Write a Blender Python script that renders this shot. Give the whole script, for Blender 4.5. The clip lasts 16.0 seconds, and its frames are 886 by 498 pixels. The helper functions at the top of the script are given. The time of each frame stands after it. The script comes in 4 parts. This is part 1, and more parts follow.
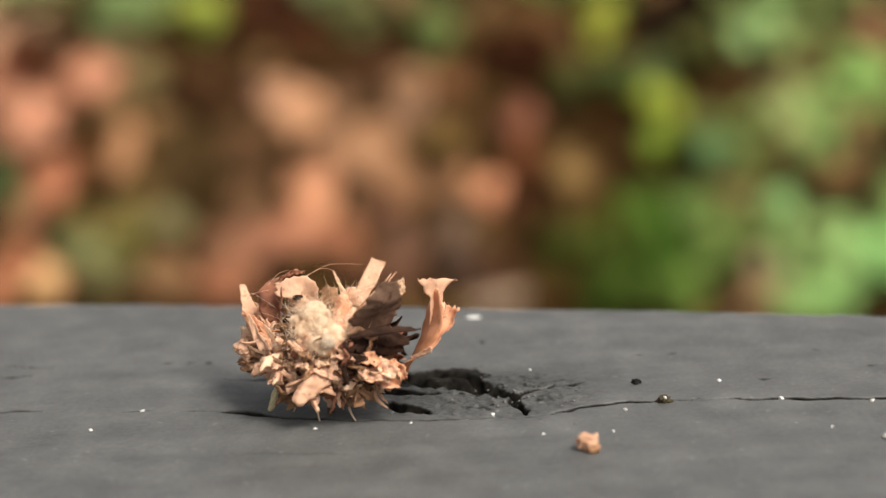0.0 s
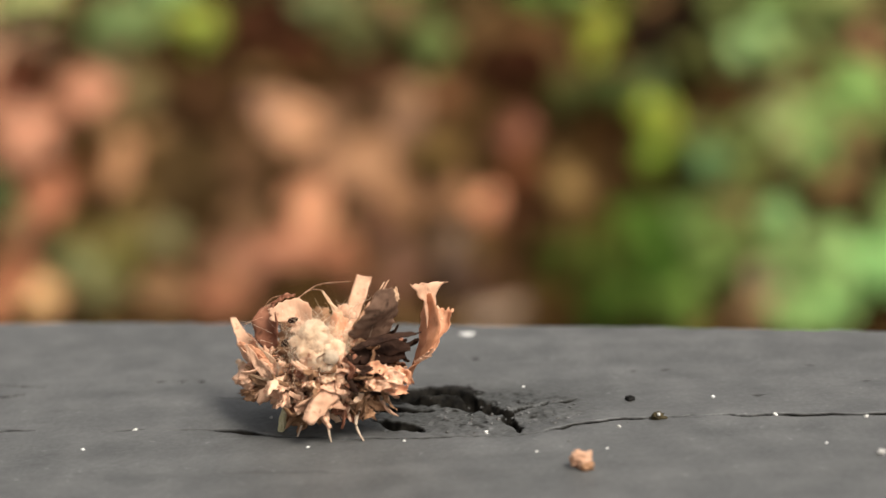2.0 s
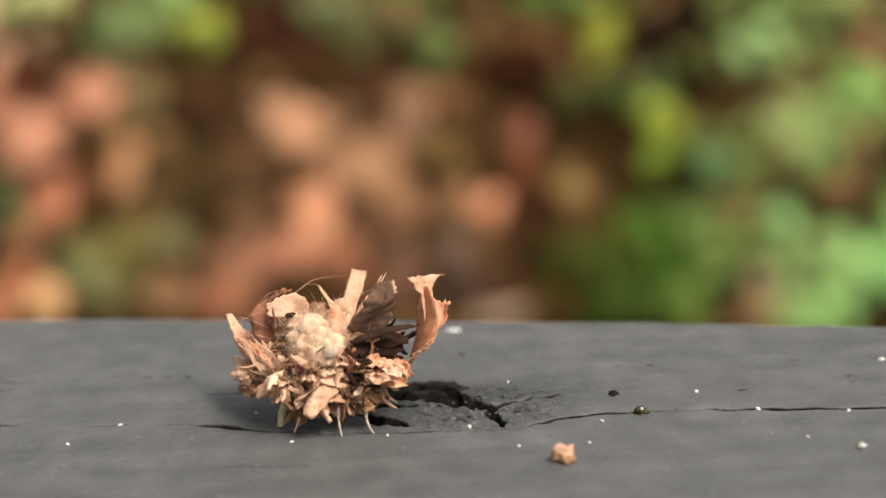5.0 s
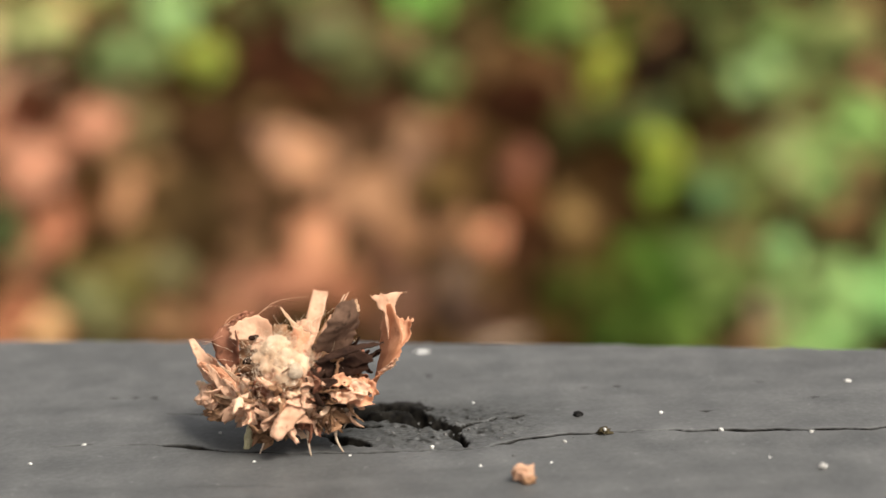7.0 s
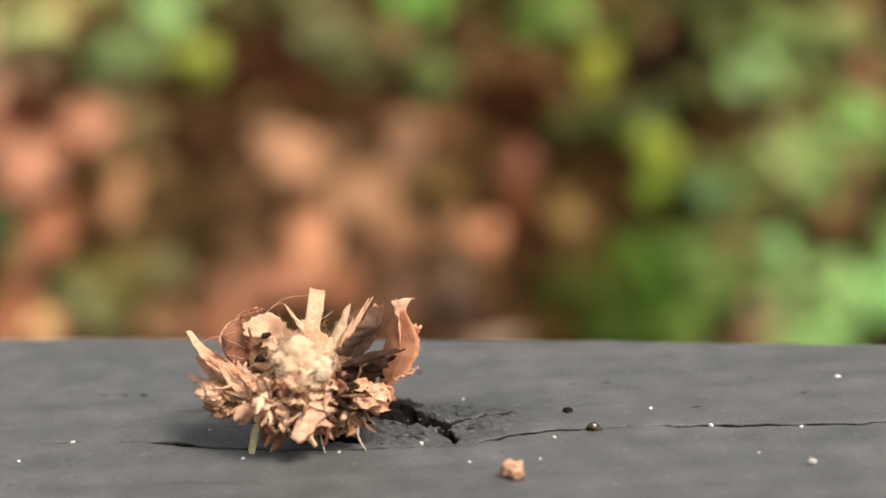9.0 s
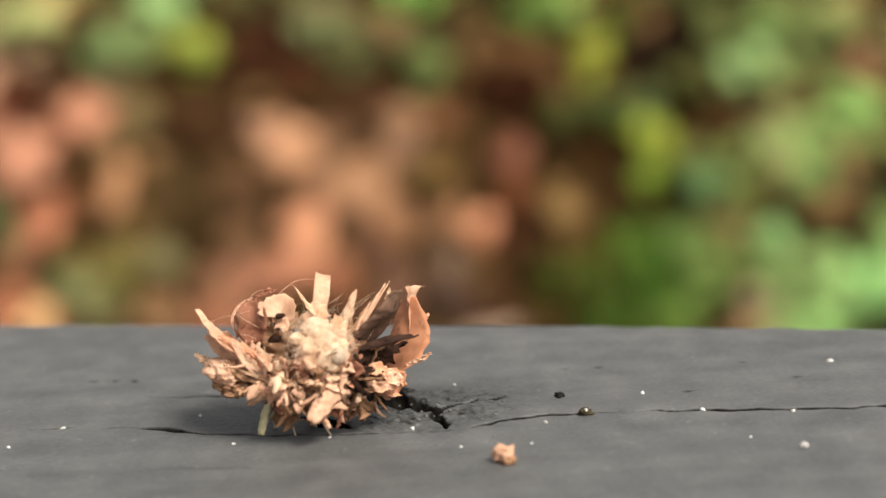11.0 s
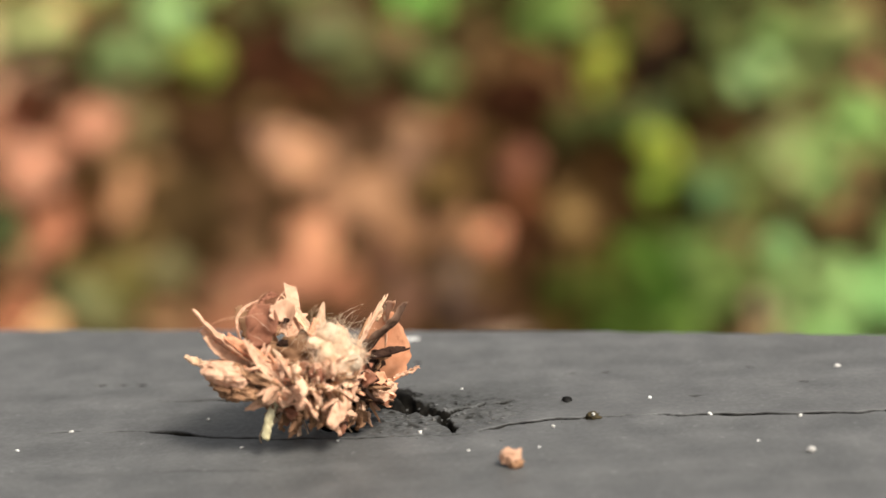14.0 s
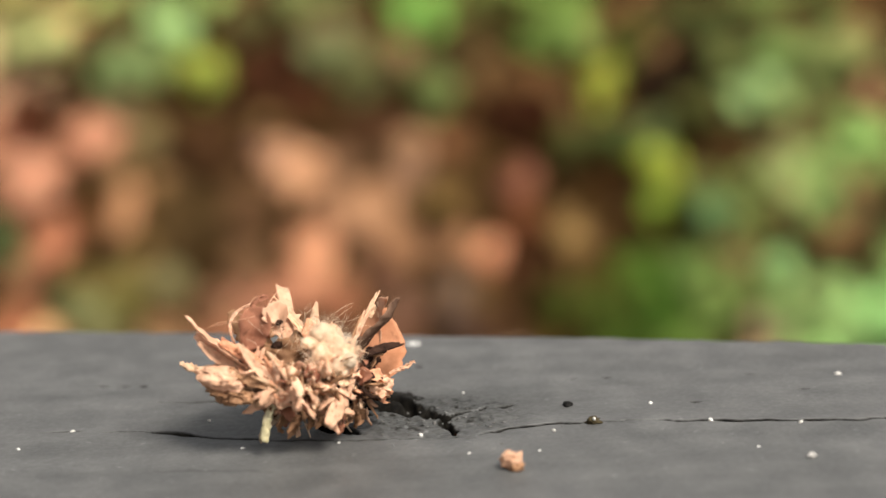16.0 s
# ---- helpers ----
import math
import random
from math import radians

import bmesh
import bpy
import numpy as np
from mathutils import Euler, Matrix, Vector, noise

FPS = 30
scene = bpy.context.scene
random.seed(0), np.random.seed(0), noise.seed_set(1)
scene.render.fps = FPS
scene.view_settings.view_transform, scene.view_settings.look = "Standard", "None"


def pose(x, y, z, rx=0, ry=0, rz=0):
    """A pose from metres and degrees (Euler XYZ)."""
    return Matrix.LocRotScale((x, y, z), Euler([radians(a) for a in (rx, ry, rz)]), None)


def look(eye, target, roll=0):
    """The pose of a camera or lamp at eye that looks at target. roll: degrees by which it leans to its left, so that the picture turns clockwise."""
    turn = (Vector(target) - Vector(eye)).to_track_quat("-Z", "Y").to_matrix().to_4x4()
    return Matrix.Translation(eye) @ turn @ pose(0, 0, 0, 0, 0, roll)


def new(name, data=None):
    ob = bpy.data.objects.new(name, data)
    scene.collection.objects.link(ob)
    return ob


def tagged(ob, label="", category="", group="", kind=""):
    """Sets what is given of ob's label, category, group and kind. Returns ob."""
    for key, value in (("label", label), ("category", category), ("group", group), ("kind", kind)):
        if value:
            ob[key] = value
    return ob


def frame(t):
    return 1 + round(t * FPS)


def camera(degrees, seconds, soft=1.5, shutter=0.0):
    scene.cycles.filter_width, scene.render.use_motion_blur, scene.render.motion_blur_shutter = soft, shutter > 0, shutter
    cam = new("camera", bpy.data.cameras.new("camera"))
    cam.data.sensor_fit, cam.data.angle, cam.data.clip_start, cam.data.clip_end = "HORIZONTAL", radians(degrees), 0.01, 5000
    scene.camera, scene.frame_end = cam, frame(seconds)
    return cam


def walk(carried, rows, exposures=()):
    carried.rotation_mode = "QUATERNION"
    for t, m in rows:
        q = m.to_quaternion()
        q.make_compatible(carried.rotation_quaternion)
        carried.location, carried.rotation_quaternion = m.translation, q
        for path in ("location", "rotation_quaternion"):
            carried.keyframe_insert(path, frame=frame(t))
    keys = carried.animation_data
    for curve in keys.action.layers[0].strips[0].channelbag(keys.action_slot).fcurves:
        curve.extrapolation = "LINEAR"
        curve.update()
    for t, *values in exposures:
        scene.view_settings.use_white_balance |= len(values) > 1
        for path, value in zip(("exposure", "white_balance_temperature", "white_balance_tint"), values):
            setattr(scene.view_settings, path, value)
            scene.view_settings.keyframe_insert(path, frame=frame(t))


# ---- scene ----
MM = 0.001


def view(x, y, z, pitch, yaw, roll):
    """A camera pose from millimetres and degrees."""
    return pose(x * MM, y * MM, z * MM) @ pose(0, 0, 0, 0, 0, yaw) @ pose(0, 0, 0, pitch) @ pose(0, 0, 0, 0, 0, roll)


def mm_pose(x, y, z, rx, ry, rz):
    return pose(x * MM, y * MM, z * MM, rx, ry, rz)


# ---- camera ----
cam = camera(29.3, 16.0, soft=1.5)
cam.data.dof.use_dof = True
cam.data.dof.focus_distance = 0.0564
cam.data.dof.aperture_fstop = 42
walk(cam, [
    (0.0, view(2.60, -65.67, 20.57, 74.07, 0.03, -2.64)),
    (0.5, view(2.57, -65.64, 20.63, 74.01, 0.02, -2.69)),
    (1.0, view(2.62, -65.49, 20.71, 74.09, -0.03, -2.71)),
    (1.5, view(2.68, -65.56, 20.71, 74.34, 0.03, -2.78)),
    (2.0, view(2.75, -65.53, 20.64, 74.53, -0.10, -2.85)),
    (2.5, view(2.81, -65.54, 20.63, 74.51, -0.09, -2.85)),
    (3.0, view(2.73, -65.53, 20.58, 74.44, -0.08, -2.90)),
    (3.5, view(2.70, -65.48, 20.60, 74.49, -0.06, -2.83)),
    (4.0, view(2.71, -65.56, 20.58, 74.56, -0.04, -2.89)),
    (6.5, view(4.73, -65.94, 20.09, 75.06, 0.14, -2.92)),
    (7.0, view(4.70, -65.94, 20.03, 75.67, 0.08, -2.85)),
    (7.5, view(4.83, -65.97, 19.96, 75.80, 0.04, -2.92)),
    (8.0, view(4.82, -65.96, 19.92, 75.82, 0.02, -2.85)),
    (8.5, view(4.88, -65.95, 19.96, 75.84, 0.01, -2.91)),
    (9.0, view(4.93, -65.88, 19.89, 75.64, -0.06, -2.95)),
    (11.5, view(5.10, -65.65, 19.63, 75.05, -0.25, -3.05)),
    (12.0, view(5.11, -65.56, 19.61, 74.76, -0.32, -3.05)),
    (12.5, view(5.07, -65.67, 19.60, 74.83, -0.30, -3.01)),
    (13.0, view(5.07, -65.74, 19.60, 75.15, -0.24, -3.01)),
    (13.5, view(5.03, -65.84, 19.61, 75.44, -0.10, -3.07)),
    (14.0, view(5.06, -65.93, 19.50, 75.66, 0.05, -3.04)),
    (14.5, view(5.12, -65.92, 19.48, 75.68, 0.00, -3.07)),
    (15.0, view(5.07, -66.03, 19.46, 75.92, 0.10, -3.04)),
    (15.5, view(4.94, -66.14, 19.28, 76.19, 0.04, -2.64)),
    (16.0, view(4.94, -66.15, 19.13, 76.20, 0.01, -2.44)),
], exposures=[(0.0, 0.75), (4.0, 0.75), (7.0, 0.82), (16.0, 0.86)])

# ---- light ----
world = bpy.data.worlds.new("sky")
scene.world = world
world.use_nodes = True
wn, wl = world.node_tree.nodes, world.node_tree.links
sky = wn.new("ShaderNodeTexSky")
sky.sky_type, sky.sun_disc = "NISHITA", False
sky.sun_elevation, sky.sun_rotation = radians(54), radians(132)
sky.air_density, sky.dust_density = 1.0, 3.0
grey = wn.new("ShaderNodeHueSaturation")
grey.inputs["Saturation"].default_value = 0.08
wl.new(sky.outputs[0], grey.inputs["Color"])
wl.new(grey.outputs[0], wn["Background"].inputs["Color"])
wn["Background"].inputs["Strength"].default_value = 0.103
sun = new("sun", bpy.data.lights.new("sun", "SUN"))
sun.data.energy, sun.data.angle, sun.data.color = 3.15, radians(21), (1.0, 0.94, 0.84)
sun.matrix_world = look((0.62, -0.56, 1.15), (0, 0, 0))


# ---- materials ----
def material(name, rough=0.7, spec=0.4):
    m = bpy.data.materials.new(name)
    m.use_nodes = True
    p = m.node_tree.nodes["Principled BSDF"]
    p.inputs["Roughness"].default_value = rough
    p.inputs["Specular IOR Level"].default_value = spec
    return m, m.node_tree.nodes, m.node_tree.links, p


def coords(n, l, scale=(1, 1, 1), turn=0):
    t = n.new("ShaderNodeTexCoord")
    g = n.new("ShaderNodeMapping")
    g.inputs["Scale"].default_value = scale
    g.inputs["Rotation"].default_value = (0, 0, radians(turn))
    l.new(t.outputs["Object"], g.inputs["Vector"])
    return g.outputs[0]


def noise_node(n, l, vector, scale, detail=4.0, rough=0.55):
    t = n.new("ShaderNodeTexNoise")
    t.inputs["Scale"].default_value, t.inputs["Detail"].default_value = scale, detail
    t.inputs["Roughness"].default_value = rough
    l.new(vector, t.inputs["Vector"])
    return t.outputs["Fac"]


def ramp(n, l, fac, stops):
    r = n.new("ShaderNodeValToRGB")
    e = r.color_ramp.elements
    while len(e) < len(stops):
        e.new(0.5)
    for k, (at, c) in enumerate(stops):
        e[k].position, e[k].color = at, (*c, 1)
    l.new(fac, r.inputs["Fac"])
    return r.outputs["Color"]


def mixed(n, l, a, b, fac, how="MIX"):
    m = n.new("ShaderNodeMix")
    m.data_type, m.blend_type = "RGBA", how
    for sock, v in ((m.inputs["Factor"], fac), (m.inputs["A"], a), (m.inputs["B"], b)):
        if isinstance(v, (float, int)):
            sock.default_value = v
        elif isinstance(v, tuple):
            sock.default_value = (*v, 1)
        else:
            l.new(v, sock)
    return m.outputs["Result"]


def bump(n, l, p, height, strength, distance):
    b = n.new("ShaderNodeBump")
    b.inputs["Strength"].default_value, b.inputs["Distance"].default_value = strength, distance
    l.new(height, b.inputs["Height"])
    l.new(b.outputs[0], p.inputs["Normal"])


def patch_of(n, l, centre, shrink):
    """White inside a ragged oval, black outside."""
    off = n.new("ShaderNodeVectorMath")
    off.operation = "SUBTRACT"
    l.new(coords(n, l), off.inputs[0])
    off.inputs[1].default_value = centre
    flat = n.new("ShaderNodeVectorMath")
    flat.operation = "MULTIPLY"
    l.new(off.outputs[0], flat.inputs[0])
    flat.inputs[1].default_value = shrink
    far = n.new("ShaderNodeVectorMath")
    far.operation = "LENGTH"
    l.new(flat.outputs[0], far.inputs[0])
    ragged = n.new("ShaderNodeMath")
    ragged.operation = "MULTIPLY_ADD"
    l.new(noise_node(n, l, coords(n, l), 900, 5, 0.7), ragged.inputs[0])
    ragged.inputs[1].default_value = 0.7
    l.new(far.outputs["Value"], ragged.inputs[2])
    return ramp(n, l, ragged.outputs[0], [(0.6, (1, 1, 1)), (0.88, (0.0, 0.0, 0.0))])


def rail_paint():
    m, n, l, p = material("black_rail_paint", 0.5, 0.5)
    grain = noise_node(n, l, coords(n, l, (60, 900, 900), 3), 1.0, 5)
    fine = noise_node(n, l, coords(n, l), 5000, 4, 0.65)
    patch = noise_node(n, l, coords(n, l), 180, 4)
    c = ramp(n, l, patch, [(0.3, (0.063, 0.0622, 0.0602)), (0.7, (0.086, 0.0848, 0.0822))])
    c = mixed(n, l, c, ramp(n, l, grain, [(0.35, (0.048, 0.0472, 0.0455)), (0.65, (0.086, 0.0848, 0.082))]), 0.4)
    dust = ramp(n, l, noise_node(n, l, coords(n, l), 2600, 2), [(0.66, (0, 0, 0)), (0.78, (1, 1, 1))])
    c = mixed(n, l, c, (0.22, 0.215, 0.21), mixed(n, l, (0, 0, 0), dust, 0.5))
    blotch = ramp(n, l, noise_node(n, l, coords(n, l), 700, 4), [(0.35, (0.82, 0.82, 0.82)), (0.7, (1.22, 1.21, 1.2))])
    c = mixed(n, l, c, blotch, 1.0, "MULTIPLY")
    fleck = ramp(n, l, noise_node(n, l, coords(n, l, (500, 2600, 2600), 2), 1.0, 3), [(0.24, (1, 1, 1)), (0.33, (0, 0, 0))])
    c = mixed(n, l, c, (0.016, 0.015, 0.014), mixed(n, l, (0, 0, 0), fleck, 0.8))
    smudge = ramp(n, l, noise_node(n, l, coords(n, l, (900, 1500, 1500)), 1.0, 3), [(0.68, (0, 0, 0)), (0.76, (1, 1, 1))])
    c = mixed(n, l, c, (0.14, 0.138, 0.135), mixed(n, l, (0, 0, 0), smudge, 0.5))
    # grime worked into the wood round the knot
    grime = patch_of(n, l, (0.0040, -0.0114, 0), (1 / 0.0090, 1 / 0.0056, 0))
    # oval along the check: part grime, part soft shadow beside the larva painted in
    stain_and_shadow = patch_of(n, l, (-0.0012, -0.0118, 0), (1 / 0.0100, 1 / 0.0040, 0))
    c = mixed(n, l, c, (0.020, 0.020, 0.017), mixed(n, l, (0, 0, 0), stain_and_shadow, 0.5))
    specks = ramp(n, l, noise_node(n, l, coords(n, l), 5200, 3, 0.6), [(0.42, (1, 1, 1)), (0.56, (0.45, 0.45, 0.45))])
    c = mixed(n, l, c, (0.019, 0.019, 0.016), mixed(n, l, (0, 0, 0), mixed(n, l, grime, specks, 1.0, "MULTIPLY"), 0.85))
    # bare dirty wood where the paint has split, crack shade painted in near-black
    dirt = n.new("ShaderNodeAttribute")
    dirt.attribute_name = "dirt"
    dirt_and_shade = ramp(n, l, noise_node(n, l, coords(n, l), 3500, 4), [(0.35, (0.003, 0.0028, 0.0025)), (0.72, (0.018, 0.016, 0.013))])
    c = mixed(n, l, c, dirt_and_shade, dirt.outputs["Fac"])
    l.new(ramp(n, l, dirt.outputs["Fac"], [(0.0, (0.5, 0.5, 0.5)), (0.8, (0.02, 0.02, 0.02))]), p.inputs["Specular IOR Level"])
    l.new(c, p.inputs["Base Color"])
    l.new(ramp(n, l, fine, [(0.3, (0.5, 0.5, 0.5)), (0.7, (0.68, 0.68, 0.68))]), p.inputs["Roughness"])
    bump(n, l, p, mixed(n, l, grain, fine, 0.75), 0.25, 0.00007)
    return m


def crack_dirt():
    m, n, l, p = material("crack_dirt", 0.95, 0.1)
    v = coords(n, l)
    l.new(ramp(n, l, noise_node(n, l, v, 2500, 4), [(0.35, (0.004, 0.0038, 0.0035)), (0.7, (0.018, 0.0165, 0.015))]), p.inputs["Base Color"])
    bump(n, l, p, noise_node(n, l, v, 4000, 4), 0.6, 0.0001)
    return m


def debris(name, low, high, spots, scale=1400, rough=0.75, glow=0.25, shine=0.12):
    """Dry plant matter: two tones, fine fibres, darker spots, thin enough to let light through."""
    m, n, l, p = material(name, rough, shine)
    v = coords(n, l)
    info = n.new("ShaderNodeObjectInfo")
    broad = noise_node(n, l, v, scale, 5, 0.6)
    c = ramp(n, l, broad, [(0.3, low), (0.62, high)])
    spot = ramp(n, l, noise_node(n, l, v, scale * 2.3, 3), [(0.58, (0, 0, 0)), (0.72, (1, 1, 1))])
    c = mixed(n, l, c, spots, mixed(n, l, (0, 0, 0), spot, 0.7))
    shade = ramp(n, l, info.outputs["Random"], [(0.0, (0.76, 0.735, 0.71)), (0.4, (1.0, 0.985, 0.965)), (1.0, (1.16, 1.16, 1.16))])
    c = mixed(n, l, c, shade, 1.0, "MULTIPLY")
    l.new(c, p.inputs["Base Color"])
    bump(n, l, p, noise_node(n, l, v, scale * 5, 4), 0.5, 0.00004)
    if glow:
        tr = n.new("ShaderNodeBsdfTranslucent")
        l.new(c, tr.inputs["Color"])
        mx = n.new("ShaderNodeMixShader")
        mx.inputs[0].default_value = glow
        l.new(p.outputs[0], mx.inputs[1])
        l.new(tr.outputs[0], mx.inputs[2])
        l.new(mx.outputs[0], n["Material Output"].inputs["Surface"])
    return m


def leaf_surface(name, rough, glow):
    """A leaf blade in the colour of its object, with blotches and veins."""
    m, n, l, p = material(name, rough, 0.03)
    info = n.new("ShaderNodeObjectInfo")
    v = coords(n, l)
    blot = noise_node(n, l, v, 45, 5)
    c = mixed(n, l, info.outputs["Color"], ramp(n, l, blot, [(0.3, (0.6, 0.55, 0.5)), (0.65, (1.2, 1.15, 1.1))]), 1.0, "MULTIPLY")
    l.new(c, p.inputs["Base Color"])
    bump(n, l, p, noise_node(n, l, v, 220, 4), 0.4, 0.002)
    tr = n.new("ShaderNodeBsdfTranslucent")
    l.new(c, tr.inputs["Color"])
    mx = n.new("ShaderNodeMixShader")
    mx.inputs[0].default_value = glow
    l.new(p.outputs[0], mx.inputs[1])
    l.new(tr.outputs[0], mx.inputs[2])
    l.new(mx.outputs[0], n["Material Output"].inputs["Surface"])
    return m


def soil_surface():
    m, n, l, p = material("leaf_mould", 1.0, 0.02)
    v = coords(n, l)
    c = ramp(n, l, noise_node(n, l, v, 9, 6), [(0.3, (0.014, 0.008, 0.003)), (0.55, (0.040, 0.020, 0.008)), (0.75, (0.075, 0.038, 0.016))])
    l.new(c, p.inputs["Base Color"])
    bump(n, l, p, noise_node(n, l, v, 60, 5), 0.8, 0.02)
    return m


def litter_surface():
    m, n, l, p = material("leaf_litter", 1.0, 0.0)
    g = n.new("ShaderNodeNewGeometry")
    c = ramp(n, l, g.outputs["Random Per Island"], [(0.0, (0.014, 0.007, 0.002)), (0.45, (0.056, 0.030, 0.010)), (0.8, (0.14, 0.076, 0.028)), (1.0, (0.26, 0.15, 0.065))])
    c = mixed(n, l, c, ramp(n, l, noise_node(n, l, coords(n, l), 60, 4), [(0.3, (0.6, 0.6, 0.6)), (0.7, (1.1, 1.1, 1.1))]), 1.0, "MULTIPLY")
    l.new(c, p.inputs["Base Color"])
    return m


PAINT = rail_paint()
DIRT = crack_dirt()
TAN = debris("pale_bark", (0.60, 0.342, 0.215), (0.81, 0.51, 0.345), (0.32, 0.14, 0.075))
ORANGE = debris("orange_leaf", (0.53, 0.235, 0.125), (0.74, 0.385, 0.23), (0.32, 0.11, 0.05), 900)
AMBER = debris("amber_leaf", (0.40, 0.165, 0.08), (0.60, 0.29, 0.165), (0.24, 0.085, 0.04), 900)
RUST = debris("rust_leaf", (0.19, 0.075, 0.045), (0.38, 0.165, 0.10), (0.10, 0.04, 0.022), 1700)
BROWN = debris("brown_bark", (0.16, 0.08, 0.042), (0.40, 0.22, 0.12), (0.055, 0.026, 0.014), 1600)
DARK = debris("dark_leaf", (0.013, 0.0068, 0.0048), (0.042, 0.022, 0.015), (0.007, 0.0035, 0.003), 1500, 0.7, 0.05, 0.03)
GREYLEAF = debris("grey_brown_leaf", (0.09, 0.05, 0.033), (0.22, 0.13, 0.088), (0.035, 0.02, 0.014), 1500, 0.8, 0.25, 0.03)
STRAW = debris("straw", (0.64, 0.41, 0.25), (0.81, 0.56, 0.38), (0.47, 0.26, 0.14), 1500)
SILK = debris("silk", (0.90, 0.665, 0.45), (0.95, 0.75, 0.55), (0.85, 0.585, 0.37), 1300, 0.95, 0.3)
FIBRE = debris("silk_fibre", (0.95, 0.765, 0.57), (0.97, 0.82, 0.65), (0.92, 0.70, 0.51), 900, 0.9, 0.45)
CREAM = debris("cream_bark", (0.62, 0.39, 0.25), (0.80, 0.56, 0.38), (0.42, 0.22, 0.12), 1300)
WHITESILK = debris("white_silk", (0.74, 0.58, 0.42), (0.84, 0.70, 0.54), (0.66, 0.49, 0.33), 1500, 0.6, 0.3)
GREENISH = debris("greenish_stem", (0.42, 0.37, 0.20), (0.66, 0.58, 0.38), (0.28, 0.23, 0.12), 2200)
SKIN = debris("larva_skin", (0.48, 0.36, 0.26), (0.62, 0.49, 0.37), (0.25, 0.16, 0.1), 2500, 0.5, 0.3)
WHITE = debris("white_flake", (0.58, 0.56, 0.52), (0.74, 0.73, 0.70), (0.5, 0.48, 0.44), 3000, 0.5, 0.15)
HUSK = debris("olive_husk", (0.03, 0.024, 0.012), (0.085, 0.066, 0.034), (0.02, 0.014, 0.008), 2500)
CHIPGREY = debris("grey_paint_chip", (0.07, 0.068, 0.066), (0.16, 0.156, 0.15), (0.04, 0.038, 0.036), 2500, 0.6, 0)
LEAF = leaf_surface("fresh_leaf", 0.5, 0.3)
DRYLEAF = leaf_surface("dry_leaf", 0.75, 0.2)
SOIL = soil_surface()
LITTER = litter_surface()


# ---- mesh helpers ----
def mesh(name, verts, faces, mat, smooth=True):
    me = bpy.data.meshes.new(name)
    me.from_pydata(verts, [], faces)
    me.materials.append(mat)
    if smooth:
        me.polygons.foreach_set("use_smooth", [True] * len(me.polygons))
    me.update()
    return me


def part(name, me, parent, label=""):
    ob = new(name, me)
    ob.parent = parent
    return tagged(ob, label)


def glide(points, u):
    """A point on the smooth curve through points, u from 0 to 1."""
    k = len(points) - 1
    s = min(u * k, k - 1e-6)
    i, f = int(s), s - int(s)
    p = [Vector(points[max(0, min(k, j))]) for j in (i - 1, i, i + 1, i + 2)]
    return 0.5 * (2 * p[1] + (p[2] - p[0]) * f + (2 * p[0] - 5 * p[1] + 4 * p[2] - p[3]) * f ** 2 + (3 * p[1] - p[0] - 3 * p[2] + p[3]) * f ** 3)


def between(values, u):
    k = len(values) - 1
    s = min(u * k, k - 1e-6)
    i = int(s)
    return values[i] + (values[i + 1] - values[i]) * (s - i)


def flake_mesh(name, mat, path, widths, facing, curl=0.0, jag=0.15, thick=0.05, rough=0.05, nu=24, nv=10, seed=0, unit=MM, slant=0.0):
    """A thin curled piece along path, in units; widths along it; facing is the way its broad side looks; curl bends its edges that way; slant cuts its far end askew."""
    face, verts, faces = Vector(facing), [], []
    off = Vector((seed * 7.31, seed * 3.17, seed * 1.93))
    size = max(widths)
    for i in range(nu + 1):
        u = i / nu
        c = glide(path, u)
        t = (glide(path, min(1, u + 0.02)) - glide(path, max(0, u - 0.02))).normalized()
        n = (face - face.dot(t) * t).normalized()
        s = t.cross(n)
        w = between(widths, u) * 0.5
        for j in range(nv + 1):
            v = 2 * j / nv - 1
            side = Vector((u * 7, 4 * (v > 0), 0))
            edge = 1 + jag * (1.5 * noise.noise(side + off) + 0.9 * noise.noise(side * 2.9 + off)) * abs(v)
            q = c + s * (v * w * edge) + n * (curl * v * v * w * 2)
            q += t * (slant * v * w * max(0, u - 0.7) / 0.3)
            if i in (0, nu):
                q += t * (jag * size * 0.6 * noise.noise(Vector((v * 4, 9 + i, 0)) + off))
            k = 2.2 / size
            q += n * (rough * (2 * noise.noise(q * k + off) + noise.noise(q * 3 * k + off)))
            half = thick * (0.5 if abs(v) < 0.9 and 0 < i < nu else 0.22)
            verts += [(q + n * half) * unit, (q - n * half) * unit]
    row = 2 * (nv + 1)
    for i in range(nu):
        for j in range(nv):
            a, b = i * row + 2 * j, (i + 1) * row + 2 * j
            faces += [(a, b, b + 2, a + 2), (a + 1, a + 3, b + 3, b + 1)]
        a, b = i * row, (i + 1) * row
        faces += [(a, a + 1, b + 1, b), (a + row - 2, b + row - 2, b + row - 1, a + row - 1)]
    for j in range(nv):
        a, b = 2 * j, nu * row + 2 * j
        faces += [(a, a + 2, a + 3, a + 1), (b, b + 1, b + 3, b + 2)]
    return mesh(name, verts, faces, mat)


def tubes(name, mat, paths, radii, sides=5, steps=10, unit=MM):
    """Round strands along paths, tapering by radii, joined."""
    verts, faces = [], []
    for path in paths:
        base = len(verts)
        for i in range(steps + 1):
            u = i / steps
            c = glide(path, u)
            t = (glide(path, min(1, u + 0.03)) - glide(path, max(0, u - 0.03))).normalized()
            a = t.orthogonal().normalized()
            b = t.cross(a)
            r = between(radii, u)
